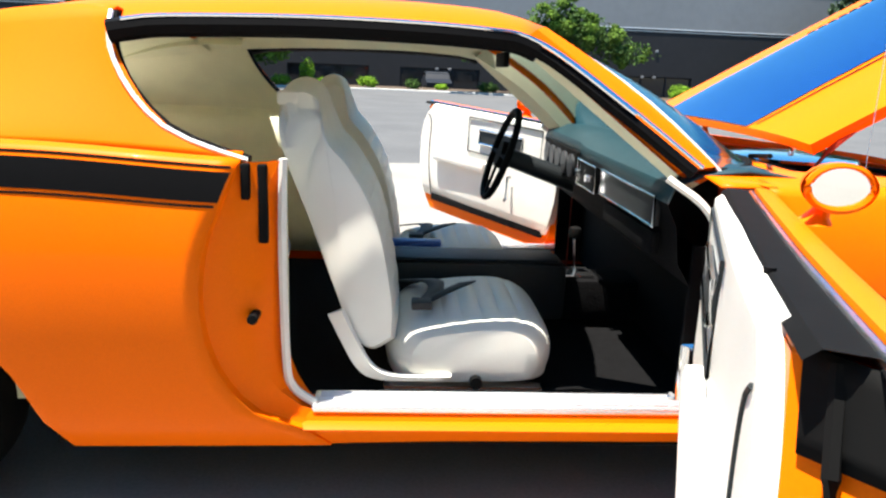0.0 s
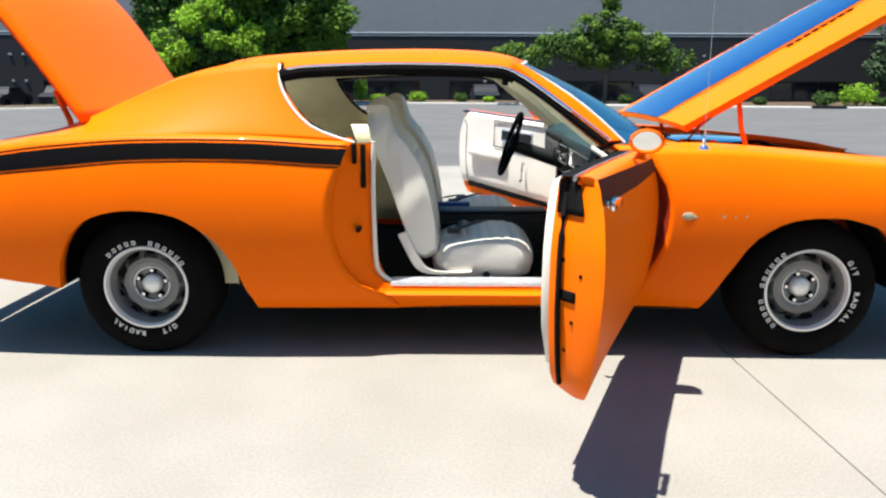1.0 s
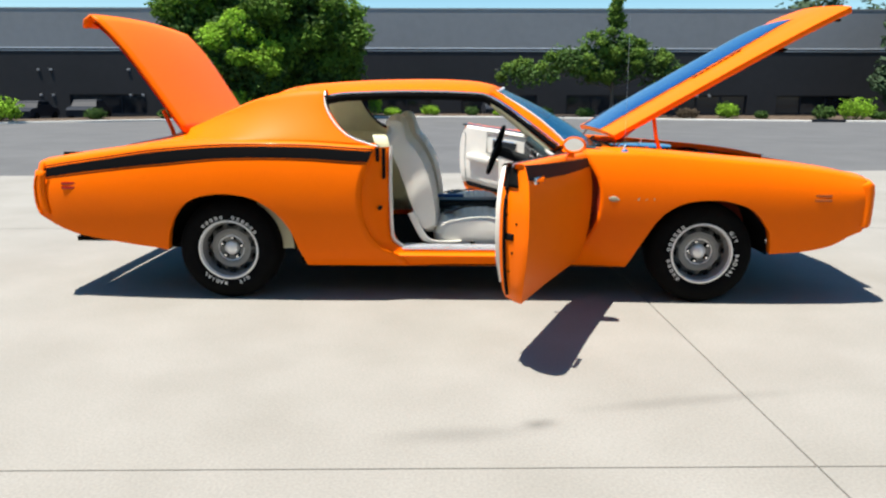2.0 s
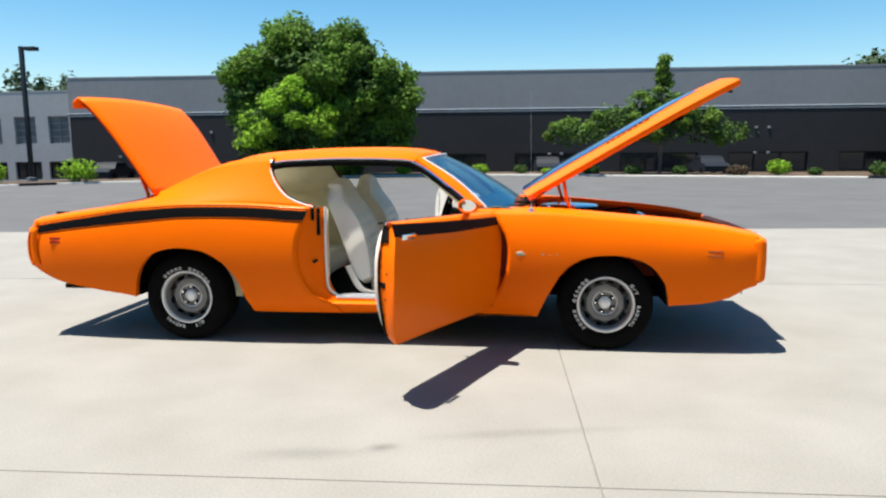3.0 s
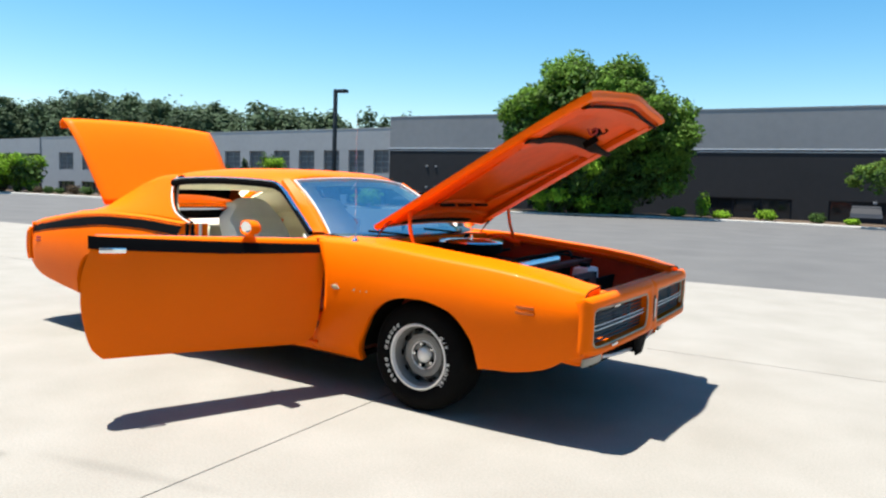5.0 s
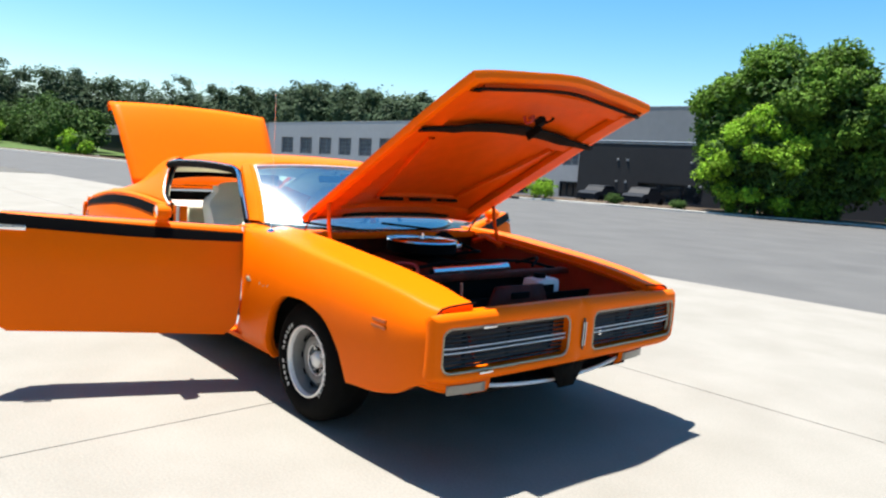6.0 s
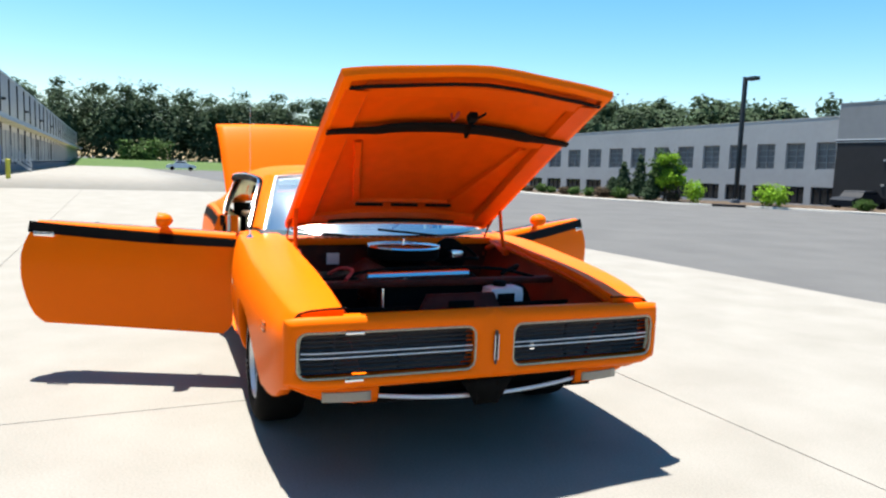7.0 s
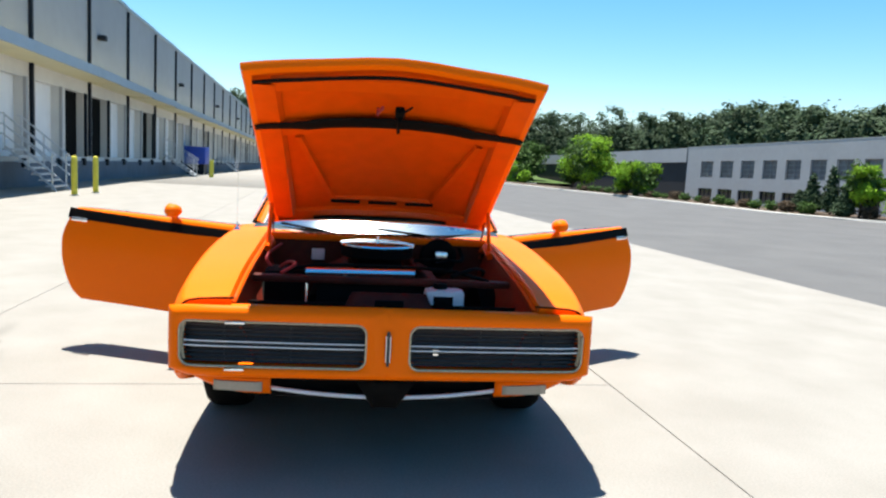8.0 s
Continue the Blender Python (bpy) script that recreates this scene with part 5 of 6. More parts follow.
def mottled(name, dark, light, scale, rough, bump, bscale, stain=0.0, spots=()):
    """Paving: blotches, fine grit, long drifting stains, and soft oil spots (x, y, rx, ry, yaw, strength)."""
    m = bpy.data.materials.new(name)
    m.use_nodes = True
    nt = m.node_tree
    p = nt.nodes["Principled BSDF"]
    p.inputs["Roughness"].default_value = rough
    p.inputs["Specular IOR Level"].default_value = 0.25
    geo = nt.nodes.new("ShaderNodeNewGeometry")
    n1 = nt.nodes.new("ShaderNodeTexNoise")
    n1.inputs["Scale"].default_value, n1.inputs["Detail"].default_value = scale, 8
    n2 = nt.nodes.new("ShaderNodeTexNoise")
    n2.inputs["Scale"].default_value, n2.inputs["Detail"].default_value = bscale, 3
    mp = nt.nodes.new("ShaderNodeMapping")
    mp.inputs["Scale"].default_value = (.22, .9, 1)
    n3 = nt.nodes.new("ShaderNodeTexNoise")
    n3.inputs["Scale"].default_value, n3.inputs["Detail"].default_value = 1.1, 6
    nt.links.new(geo.outputs["Position"], n1.inputs["Vector"])
    nt.links.new(geo.outputs["Position"], n2.inputs["Vector"])
    nt.links.new(geo.outputs["Position"], mp.inputs["Vector"])
    nt.links.new(mp.outputs[0], n3.inputs["Vector"])
    rp = nt.nodes.new("ShaderNodeValToRGB")
    rp.color_ramp.elements[0].position, rp.color_ramp.elements[1].position = .32, .68
    rp.color_ramp.elements[0].color, rp.color_ramp.elements[1].color = (*dark, 1), (*light, 1)
    nt.links.new(n1.outputs[0], rp.inputs[0])
    last = rp.outputs[0]
    for node, lo, hi, a, b in ((n2, .3, .7, .90, 1.10), (n3, .56, .74, 1.0, 1 - stain)):
        rg = nt.nodes.new("ShaderNodeMapRange")
        rg.inputs[1].default_value, rg.inputs[2].default_value, rg.inputs[3].default_value, rg.inputs[4].default_value = lo, hi, a, b
        nt.links.new(node.outputs[0], rg.inputs[0])
        mx = nt.nodes.new("ShaderNodeMix")
        mx.data_type, mx.blend_type = "RGBA", "MULTIPLY"
        mx.inputs[0].default_value = 1
        nt.links.new(last, mx.inputs[6])
        nt.links.new(rg.outputs[0], mx.inputs[7])
        last = mx.outputs[2]
    for x, y, rx, ry, yaw, amount in spots:
        sm = nt.nodes.new("ShaderNodeMapping")
        sm.vector_type = "TEXTURE"
        sm.inputs["Location"].default_value = (x, y, 0)
        sm.inputs["Rotation"].default_value = (0, 0, radians(yaw))
        sm.inputs["Scale"].default_value = (rx, ry, 1)
        nt.links.new(geo.outputs["Position"], sm.inputs["Vector"])
        ln = nt.nodes.new("ShaderNodeVectorMath")
        ln.operation = "LENGTH"
        nt.links.new(sm.outputs[0], ln.inputs[0])
        wob = nt.nodes.new("ShaderNodeMath")
        wob.operation = "MULTIPLY_ADD"
        wob.inputs[1].default_value = 1.6
        nt.links.new(n1.outputs[0], wob.inputs[0])
        nt.links.new(ln.outputs["Value"], wob.inputs[2])
        rg = nt.nodes.new("ShaderNodeMapRange")
        rg.interpolation_type = "SMOOTHSTEP"
        rg.inputs[1].default_value, rg.inputs[2].default_value, rg.inputs[3].default_value, rg.inputs[4].default_value = .7, 1.9, 1 - amount, 1
        nt.links.new(wob.outputs[0], rg.inputs[0])
        mx = nt.nodes.new("ShaderNodeMix")
        mx.data_type, mx.blend_type = "RGBA", "MULTIPLY"
        mx.inputs[0].default_value = 1
        nt.links.new(last, mx.inputs[6])
        nt.links.new(rg.outputs[0], mx.inputs[7])
        last = mx.outputs[2]
    nt.links.new(last, p.inputs["Base Color"])
    bp = nt.nodes.new("ShaderNodeBump")
    bp.inputs["Strength"].default_value, bp.inputs["Distance"].default_value = bump, .004
    nt.links.new(n2.outputs[0], bp.inputs["Height"])
    nt.links.new(bp.outputs[0], p.inputs["Normal"])
    return m


CONCRETE = mottled("pale_concrete", (.208, .198, .177), (.240, .230, .209), 1.6, .85, .25, 90, .05,
                   ((.30, -2.61, .12, .07, 20, .42), (.02, -2.70, .42, .09, 8, .20), (1.0, -2.36, .75, .06, 13, .16), (-2.9, -2.3, .6, .10, 5, .16), (4.4, 1.6, .2, .05, 4, .3), (-1.2, -3.6, .9, .4, 30, .08)))
ASPHALT = mottled("worn_grey_asphalt", (.082, .082, .083), (.101, .101, .101), .7, .9, .5, 60, .04)
GRASS = mottled("verge_grass", (.035, .075, .014), (.075, .12, .03), 2.5, .9, .8, 30, .2)
MULCH = mottled("bed_mulch", (.05, .035, .022), (.10, .07, .045), 5, .95, .8, 40, .2)

xs = [-900, -500, -300, -190.01, -190, -150, -120, -90] + steps(-76, -4, 37) + [0, 5, 10, 15, 20, 40, 60, 120, 300, 900]
ys = [-900, -400, -150, -60, -30, -12, 0, 6, 9, 14] + steps(20, 50, 31) + [60, 70, 80, 120, 300, 900]
rows = [[(x, y, lie(x, y) - .03 - .12 * min(1, max(0, (-x - 25) / 60))) for y in ys] for x in xs]
ground = part("ground", grid(rows), ASPHALT, label="worn grey asphalt road and yard")
tagged(ground, category="ground", kind="structure")
JX, JY, SLAB = 1.115, -2.95, 4.48
pave = tagged(new("pavement"), "pale concrete pavement in large square slabs", "pavement", kind="structure")
pave.matrix_world = YARD


def rim(x):
    """Far edge of the concrete, which runs at a slight angle to the joints."""
    return 6.4 + .056 * x if x > -27 else 4.89 + .02 * (x + 27)


far = [[(x, y, fall(x)) for y in (-40, -20, -11.91, -5, 0, rim(x))] for x in (JX - 6 * SLAB, -60, -90, -120, -150, -189)]
part("far_pavement", grid(far), CONCRETE, pave, thick=.05)
far = [[(x, y, 0) for y in (-40, -20, -11.91)] for x in (JX - 6 * SLAB, 0, 40)]
part("far_pavement", grid(far), CONCRETE, pave)
for i, n in ((-6, 4), (-2, 4), (2, 2), (4, 2), (6, 2)):
    x0, x1, y0 = JX + i * SLAB + .003, JX + (i + n) * SLAB - .003, JY + SLAB + .003
    bm = boxed(x0, x1, y0, y0 + 1, -.12, 0)
    for v in bm.verts:
        if v.co.y > y0 + .5:
            v.co.y = rim(v.co.x)
    part("slab", bm, CONCRETE, pave, smooth=False)
first = None
for i in range(-6, 8, 2):
    for j in range(-2, 1):
        if first is None:
            first = part("slab", boxed(.003, 2 * SLAB - .003, .003, SLAB - .003, -.12, 0, .004), CONCRETE, pave, smooth=False)
            o = first
        else:
            o = new("slab", first.data)
            o.parent = pave
        o.location = (JX + i * SLAB, JY + j * SLAB, 0)
part("joint_bed", boxed(JX - 6 * SLAB, JX + 8 * SLAB, JY - 2 * SLAB, JY + SLAB + 1, -.04, -.008), mat("joint_filler", (.17, .16, .14), rough=.9, var=.2, scale=9), pave)


# ---- buildings ----
WHITE_WALL = mat("white_tilt_up_wall", (.36, .36, .36), rough=.85, var=.03, scale=2, var2=.05, scale2=.25, bump=.1, bscale=30)
GREY_WALL = mat("grey_parapet", (.245, .247, .25), rough=.85, var=.04, scale=2, var2=.06, scale2=.2, bump=.1, bscale=30)
DARK_WALL = mat("charcoal_wall", (.014, .014, .016), rough=.8, var=.10, scale=2, var2=.15, scale2=.3, bump=.15, bscale=20)
WIN_DARK = mat("dark_window_glass", (.012, .014, .017), rough=.06, spec=.5)
WIN_GREY = mat("blinded_window", (.13, .13, .135), rough=.3, spec=.3, var=.25, scale=2)
FRAME_M = mat("grey_window_frame", (.36, .36, .36), rough=.5, metal=.3)
DOCK_LOW = mat("pale_dock_wall", (.62, .61, .58), rough=.75, var=.04, scale=1.5, var2=.06, scale2=.3)
DOCK_WALL = mat("dock_wall_panel", (.33, .338, .35), rough=.7, var=.04, scale=1.5, var2=.07, scale2=.2)
DOCK_DOOR = mat("white_dock_door", (.78, .79, .80), rough=.6, var=.04, scale=2)
CANOPY = mat("cream_canopy", (.66, .60, .36), rough=.6, var=.05, scale=2)
CANOPY_EDGE = mat("blue_grey_canopy_edge", (.30, .36, .42), rough=.5, var=.05, scale=2)
SPOUT = mat("dark_downspout", (.008, .011, .017), rough=.6, spec=.2, var=.1, scale=6)
DOCK_BASE = mat("dock_base_concrete", (.12, .14, .17), rough=.85, var=.12, scale=1.5)
RAIL_M = mat("galvanised_rail", (.52, .54, .56), rough=.45, metal=.5, var=.06, scale=12)
YELLOW = mat("yellow_bollard_paint", (.62, .55, .05), rough=.5, var=.08, scale=6)
BLUE_BIN = mat("blue_bin_paint", (.01, .05, .36), rough=.5, var=.08, scale=4)
POLE_M = mat("dark_lamp_pole", (.02, .022, .026), rough=.5, metal=.3, var=.1, scale=5)
KERB = mat("kerb_concrete", (.45, .44, .41), rough=.85, var=.08, scale=5)


def facade(x0, x1, z0, z1, y, holes, depth=.3, bm=None):
    """A wall facing -y with openings (xa, xb, za, zb) that go right through it."""
    bm = bm or bmesh.new()
    gx = sorted({x0, x1, *[h[0] for h in holes], *[h[1] for h in holes]})
    gz = sorted({z0, z1, *[h[2] for h in holes], *[h[3] for h in holes]})
    for a, b in zip(gx, gx[1:]):
        for c, d in zip(gz, gz[1:]):
            mx_, mz_ = (a + b) / 2, (c + d) / 2
            if any(h[0] < mx_ < h[1] and h[2] < mz_ < h[3] for h in holes):
                continue
            grid([[(a, y, c), (b, y, c)], [(a, y, d), (b, y, d)]], bm)
    for a, b, c, d in holes:
        for p, q in (((a, c), (b, c)), ((b, c), (b, d)), ((b, d), (a, d)), ((a, d), (a, c))):
            grid([[(p[0], y, p[1]), (q[0], y, q[1])], [(p[0], y + depth, p[1]), (q[0], y + depth, q[1])]], bm)
    return bm


def window(parent, a, b, c, d, y, glass, nx, nz, frame_m, fw=.06):
    """A window in an opening: a pane set back and a frame with glazing bars before it."""
    w = part("window", boxed(a, b, y + .22, y + .26, c, d), glass, parent)
    bm = bmesh.new()
    for i in range(nx + 1):
        x = lerp(a + fw / 2, b - fw / 2, i / nx)
        box(bm, x - fw / 2, x + fw / 2, y + .16, y + .215, c, d)
    for j in range(nz + 1):
        z = lerp(c + fw / 2, d - fw / 2, j / nz)
        box(bm, a, b, y + .165, y + .212, z - fw / 2, z + fw / 2)
    part("frame", bm, frame_m, w, smooth=False)


FY = 45.0
# charcoal building with grey parapet
dark = thing("warehouse", "long charcoal and grey flat-roofed warehouse across the road", "building", BACK)
holes = [(x, x + 5.2, -.08, 1.22) for x in (-25.5, -18.5, -6.0, 1.2, 8.4, 15.6, 22.8, 31, 39, 47)]
bm = facade(-31.1, 78, -.9, 4.09, FY, holes)
box(bm, -31.1, 78, FY + .3, FY + 30, -.9, 4.08)
part("lower_wall", bm, DARK_WALL, dark, "charcoal lower wall", smooth=False)
bm = boxed(-31.1, 78, FY - .015, FY + 30, 4.32, 6.77)
part("parapet", bm, GREY_WALL, dark, "plain grey parapet", smooth=False)
part("band", boxed(-31.2, 78.1, FY - .03, FY + 30.1, 4.26, 4.32), DOCK_DOOR, dark, "white metal line below the parapet", smooth=False)
part("band", boxed(-31.2, 78.1, FY - .01, FY + 30.1, 4.17, 4.26), DARK_WALL, dark, smooth=False)
part("band", boxed(-31.2, 78.1, FY - .02, FY + 30.1, 4.09, 4.17), FRAME_M, dark, "grey metal line under the band", smooth=False)
part("coping", boxed(-31.15, 78.1, FY - .03, FY + 30.1, 6.77, 6.87), GREY_WALL, dark, smooth=False)
for a, b, c, d in holes:
    window(dark, a, b, c, d, FY, WIN_DARK, 3, 1, SPOUT, .09)
for x in (-27, -20.9, 4.0, 17.75, 33.0, 46):
    for z in (2.86, 1.18):
        for dx in (-.42, .42):
            part("wall_light", boxed(x + dx - .10, x + dx + .10, FY - .05, FY, z - .08, z + .08, .015), GREY_WALL, dark, "small twin wall lamp")
# white office wing
OFFICE = BACK @ pose(-31.1, 0, 0, 0, -.6, 0) @ Matrix.Translation((31.1, 0, 0))      # its roofline falls slightly with the ground
white = thing("office_wing", "two-storey white office building with rows of grey windows", "building", OFFICE)
up, x, gap = [], -31.48, 2.6
while x > -79:
    up.append((x - gap * .62, x, 2.20, 4.19))
    x -= gap
    gap *= 1.044
lowh = [(a - .2, b + .2, -.42, .88) for a, b, _, _ in up]
bm = facade(-82.2, -31.15, -1.9, 5.98, FY + .5, up + lowh)
box(bm, -82.2, -31.15, FY + .85, FY + 25, -1.9, 5.94)
part("wall", bm, WHITE_WALL, white, "white concrete wall", smooth=False)
part("coping", boxed(-82.3, -31.15, FY + .485, FY + 25, 5.98, 6.05), KERB, white, smooth=False)
for a, b, c, d in up:
    window(white, a, b, c, d, FY + .5, WIN_GREY, 2, 4, GREY_WALL, .06)
for a, b, c, d in lowh:
    window(white, a, b, c, d, FY + .5, WIN_DARK, 3, 1, SPOUT, .08)
wing = thing("far_wing", "lower far wing of the office building, charcoal below white", "building", OFFICE)
part("lower_wall", boxed(-150, -82.35, FY + .6, FY + 24, -3.0, 4.1), DARK_WALL, wing, "charcoal lower wall", smooth=False)
part("upper_wall", boxed(-150, -82.35, FY + .4, FY + 24, 4.1, 5.94), WHITE_WALL, wing, "white upper wall", smooth=False)

# dock building on the other side of the yard
DY = -9.4
dock = thing("dock_building", "long grey distribution building with dock doors and a canopy", "building", LOT)
BAY = 5.9
bays = [-19.35 + BAY * 8 - BAY * k for k in range(40)]
for k, x in enumerate(bays):
    g = fall(x, 0)
    hs = [(x - 2.55, x - .45, .95 + g, 3.40 + g), (x - 5.30, x - 3.20, .95 + g, 3.40 + g)]
    b2 = facade(-x, -x + BAY, .80 + g, 3.95 + g, 0, [(-h[1], -h[0], h[2], h[3]) for h in hs], .35)
    b2.transform(pose(0, DY, 0, 0, 0, 180))
    part("lower_wall_panel", b2, DOCK_LOW, dock, smooth=False)
    part("wall_panel", boxed(x - BAY, x, DY - .3, DY, 3.95 + g, 7.9 + g), DOCK_WALL, dock, smooth=False)
    for n_, (a, b, c, d) in enumerate(hs):
        # an open bay keeps its plate, blackened to stand for the unlit inside
        opened = (k, n_) in ((8, 1), (9, 0), (10, 1), (14, 0), (17, 1), (20, 0), (23, 1))
        part("dock_door", boxed(a, b, DY - .34, DY - .26, c, d), UNDER if opened else DOCK_DOOR, dock, "black plate for the dark inside of an open dock bay" if opened else "white roll-up dock door", smooth=False)
        part("door_surround", boxed(a - .16, a - .02, DY, DY + .10, c, d, .01), SPOUT if opened else FRAME_M, dock, smooth=False)
        part("bumper_block", boxed(a + .1, a + .3, DY, DY + .14, .62 + g, .90 + g, .02), SPOUT, dock, smooth=False)
    part("downspout", boxed(x - .075, x + .075, DY, DY + .11, 1.0 + g, 7.8 + g, .02), SPOUT, dock, "dark vertical downspout", smooth=False)
    part("base_wall", boxed(x - BAY, x, DY - .4, DY + .05, g - .4, .80 + g), DOCK_BASE, dock, smooth=False)
    part("canopy", boxed(x - BAY, x, DY, DY + 1.15, 3.88 + g, 4.04 + g), CANOPY, dock, "cream underside canopy over the docks", smooth=False)
    part("canopy_edge", boxed(x - BAY, x, DY + 1.15, DY + 1.22, 3.88 + g, 4.20 + g), CANOPY_EDGE, dock, smooth=False)
    part("coping", boxed(x - BAY, x, DY - .4, DY + .06, 7.9 + g, 8.05 + g), CANOPY_EDGE, dock, smooth=False)
    part("roof", boxed(x - BAY, x, DY - 30, DY - .4, 7.5 + g, 7.7 + g), GREY_WALL, dock, smooth=False)
    if k % 3 == 0:
        part("wall_lamp", boxed(x - 1.6, x - 1.2, DY, DY + .3, 5.75 + g, 5.95 + g, .03), SPOUT, dock, "small wall lamp")


def dock_stairs(x0, y0):
    """Steel stairs with tube rails that rise from the yard straight towards the dock wall."""
    g = fall(x0, 0)
    st = thing("dock_stairs", "galvanised steel stairs with tube handrails beside the dock", "stairs", LOT @ pose(x0, y0, g, 0, 0, 90))
    n, rise = 7, .17
    run = (y0 - DY - .12) / n
    for k in range(n):
        part("tread", boxed(-run * k - run - .04, -run * k + .02, .02, 1.18, rise * (k + 1) - .05, rise * (k + 1), .005), RAIL_M, st, smooth=False)
    for y in (0, 1.20):
        rows = [[(-run * n * t + dx, y + dy, rise * n * t + dz) for dx, dz in ((.10, -.02), (-.02, .16))] for dy in (-.025, .025) for t in (0, 1)]
        bm = bmesh.new()
        quad = [bm.verts.new(p) for row in rows for p in row]
        for f in ((0, 1, 3, 2), (4, 5, 7, 6), (0, 1, 5, 4), (2, 3, 7, 6), (0, 2, 6, 4), (1, 3, 7, 5)):
            bm.faces.new([quad[i] for i in f])
        part("stringer", bm, RAIL_M, st, smooth=False)
        for h in (.42, .70, 1.0):
            part("handrail", tube([(.06, y, h + .05), (-run * n, y, rise * n + h), (-run * n - .08, y, rise * n + h)], .024, 6), RAIL_M, st)
        for t in (.03, .5, .97):
            part("rail_post", tube([(-run * n * t, y, rise * n * t), (-run * n * t, y, rise * n * t + 1.05)], .024, 6), RAIL_M, st)
    return st
for x0, y0 in ((-17.0, -7.95), (-39.2, -7.55), (-64.0, -7.7)):
    dock_stairs(x0, y0)


def bollard(x, y):
    b = thing("bollard", "yellow steel bollard standing on the concrete", "bollard", LOT @ pose(x, y, fall(x, 0)), group="yard bollards")
    bm = lathe([(.0005, 1.10), (.045, 1.09), (.072, 1.06), (.080, 1.02), (.080, 0)], 16, "Z")
    part("post", bm, YELLOW, b)
    part("foot", lathe([(.080, .03), (.13, .02), (.13, 0)], 16, "Z"), KERB, b)
for x, y in ((-15.8, -7.02), (-17.4, -6.92), (-41.0, -6.75), (-39.8, -6.70)):
    bollard(x, y)
bin_ = thing("dumpster", "blue steel waste container beside the dock", "dumpster", LOT @ pose(-47.5, -8.7, fall(-47, 0)))
part("body", boxed(-1.0, 1.0, -.7, .7, .75, 1.95, .04), BLUE_BIN, bin_)
part("stand", boxed(-.9, .9, -.6, .6, 0, .75), SPOUT, bin_)

# street lamp
lamp = thing("street_lamp", "dark square lamp post with one arm head", "street lamp", pose(-23.2, 26.45, .05))
part("pole", boxed(-.09, .09, -.09, .09, .15, 6.43, .02), POLE_M, lamp)
part("pole_base", lathe([(.0005, .22), (.24, .20), (.25, 0)], 18, "Z"), DOCK_BASE, lamp, "round concrete footing")
part("lamp_arm", boxed(.08, .30, -.05, .05, 6.25, 6.35, .01), POLE_M, lamp)
part("lamp_head", boxed(.24, .80, -.18, .18, 6.21, 6.39, .03), POLE_M, lamp, "flat dark lamp head")

# planting bed with its kerb, and the strip of ground along the buildings
strip = part("building_strip", grid([[(x, y, bed(x) + .10) for y in (40.6, 42, 45.5)] for x in steps(-150, 78, 30)]), MULCH, label="mulched strip along the buildings")
strip.matrix_world = BACK
tagged(strip, category="planting bed", kind="structure")
along = steps(-150, -40, 12) + steps(-36, 20, 57) + steps(24, 90, 8)
verge = part("verge", grid([[(x, KERB_Y(x) + d, fall(x) + z) for d, z in ((.15, .02), (.30, .05), (2.0, .10), (5.2, .06), (6.4, -.20))] for x in along]), MULCH, label="mulched planting bed across the road")
tagged(verge, category="planting bed", kind="structure")
rows = [[(x, KERB_Y(x) + d, fall(x) + z) for d, z in ((-.12, -.20), (-.10, .03), (-.07, .06), (.14, .06), (.16, .0))] for x in along]
kerb = part("kerb", grid(rows), KERB, label="pale concrete kerb")
tagged(kerb, category="kerb", kind="structure")
for x in (-21.2, 17.6):                              # dark drain mouths in the kerb
    grate = part("drain_inlet", boxed(-.75, .75, -.22, .10, -.02, .085, .02), SPOUT, label="dark drain inlet at the kerb")
    grate.matrix_world = pose(x, KERB_Y(x), fall(x), 0, 0, math.degrees(math.atan(KERB_Y(x + .5) - KERB_Y(x - .5))))
    tagged(grate, category="drain inlet", kind="structure")
gr = part("grass_verge", grid([[(x, y, fall(-180, 0) + dz) for y in steps(-60, 60, 10)] for x, dz in ((-200, 1.5), (-185, 1.35), (-172, .9), (-158, .4), (-148, .10))]), GRASS, label="mown grass strip at the end of the yard")
gr.matrix_world = LOT
tagged(gr, category="grass", kind="structure")

# ---- planting ----
BARK = mat("bark", (.10, .075, .055), rough=.9, var=.3, scale=14, bump=.6, bscale=40)
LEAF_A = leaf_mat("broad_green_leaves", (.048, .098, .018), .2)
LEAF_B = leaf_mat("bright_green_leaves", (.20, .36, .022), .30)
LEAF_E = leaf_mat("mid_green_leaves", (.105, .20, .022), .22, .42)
LEAF_N = leaf_mat("fresh_green_leaves", (.24, .42, .030), .32)
LEAF_C = leaf_mat("olive_leaves", (.12, .205, .028), .3)
LEAF_D = leaf_mat("dark_wood_leaves", (.040, .070, .032), .12, .16)
LEAF_R = leaf_mat("reddish_shrub_leaves", (.09, .065, .04))
rng = np.random.default_rng(4)


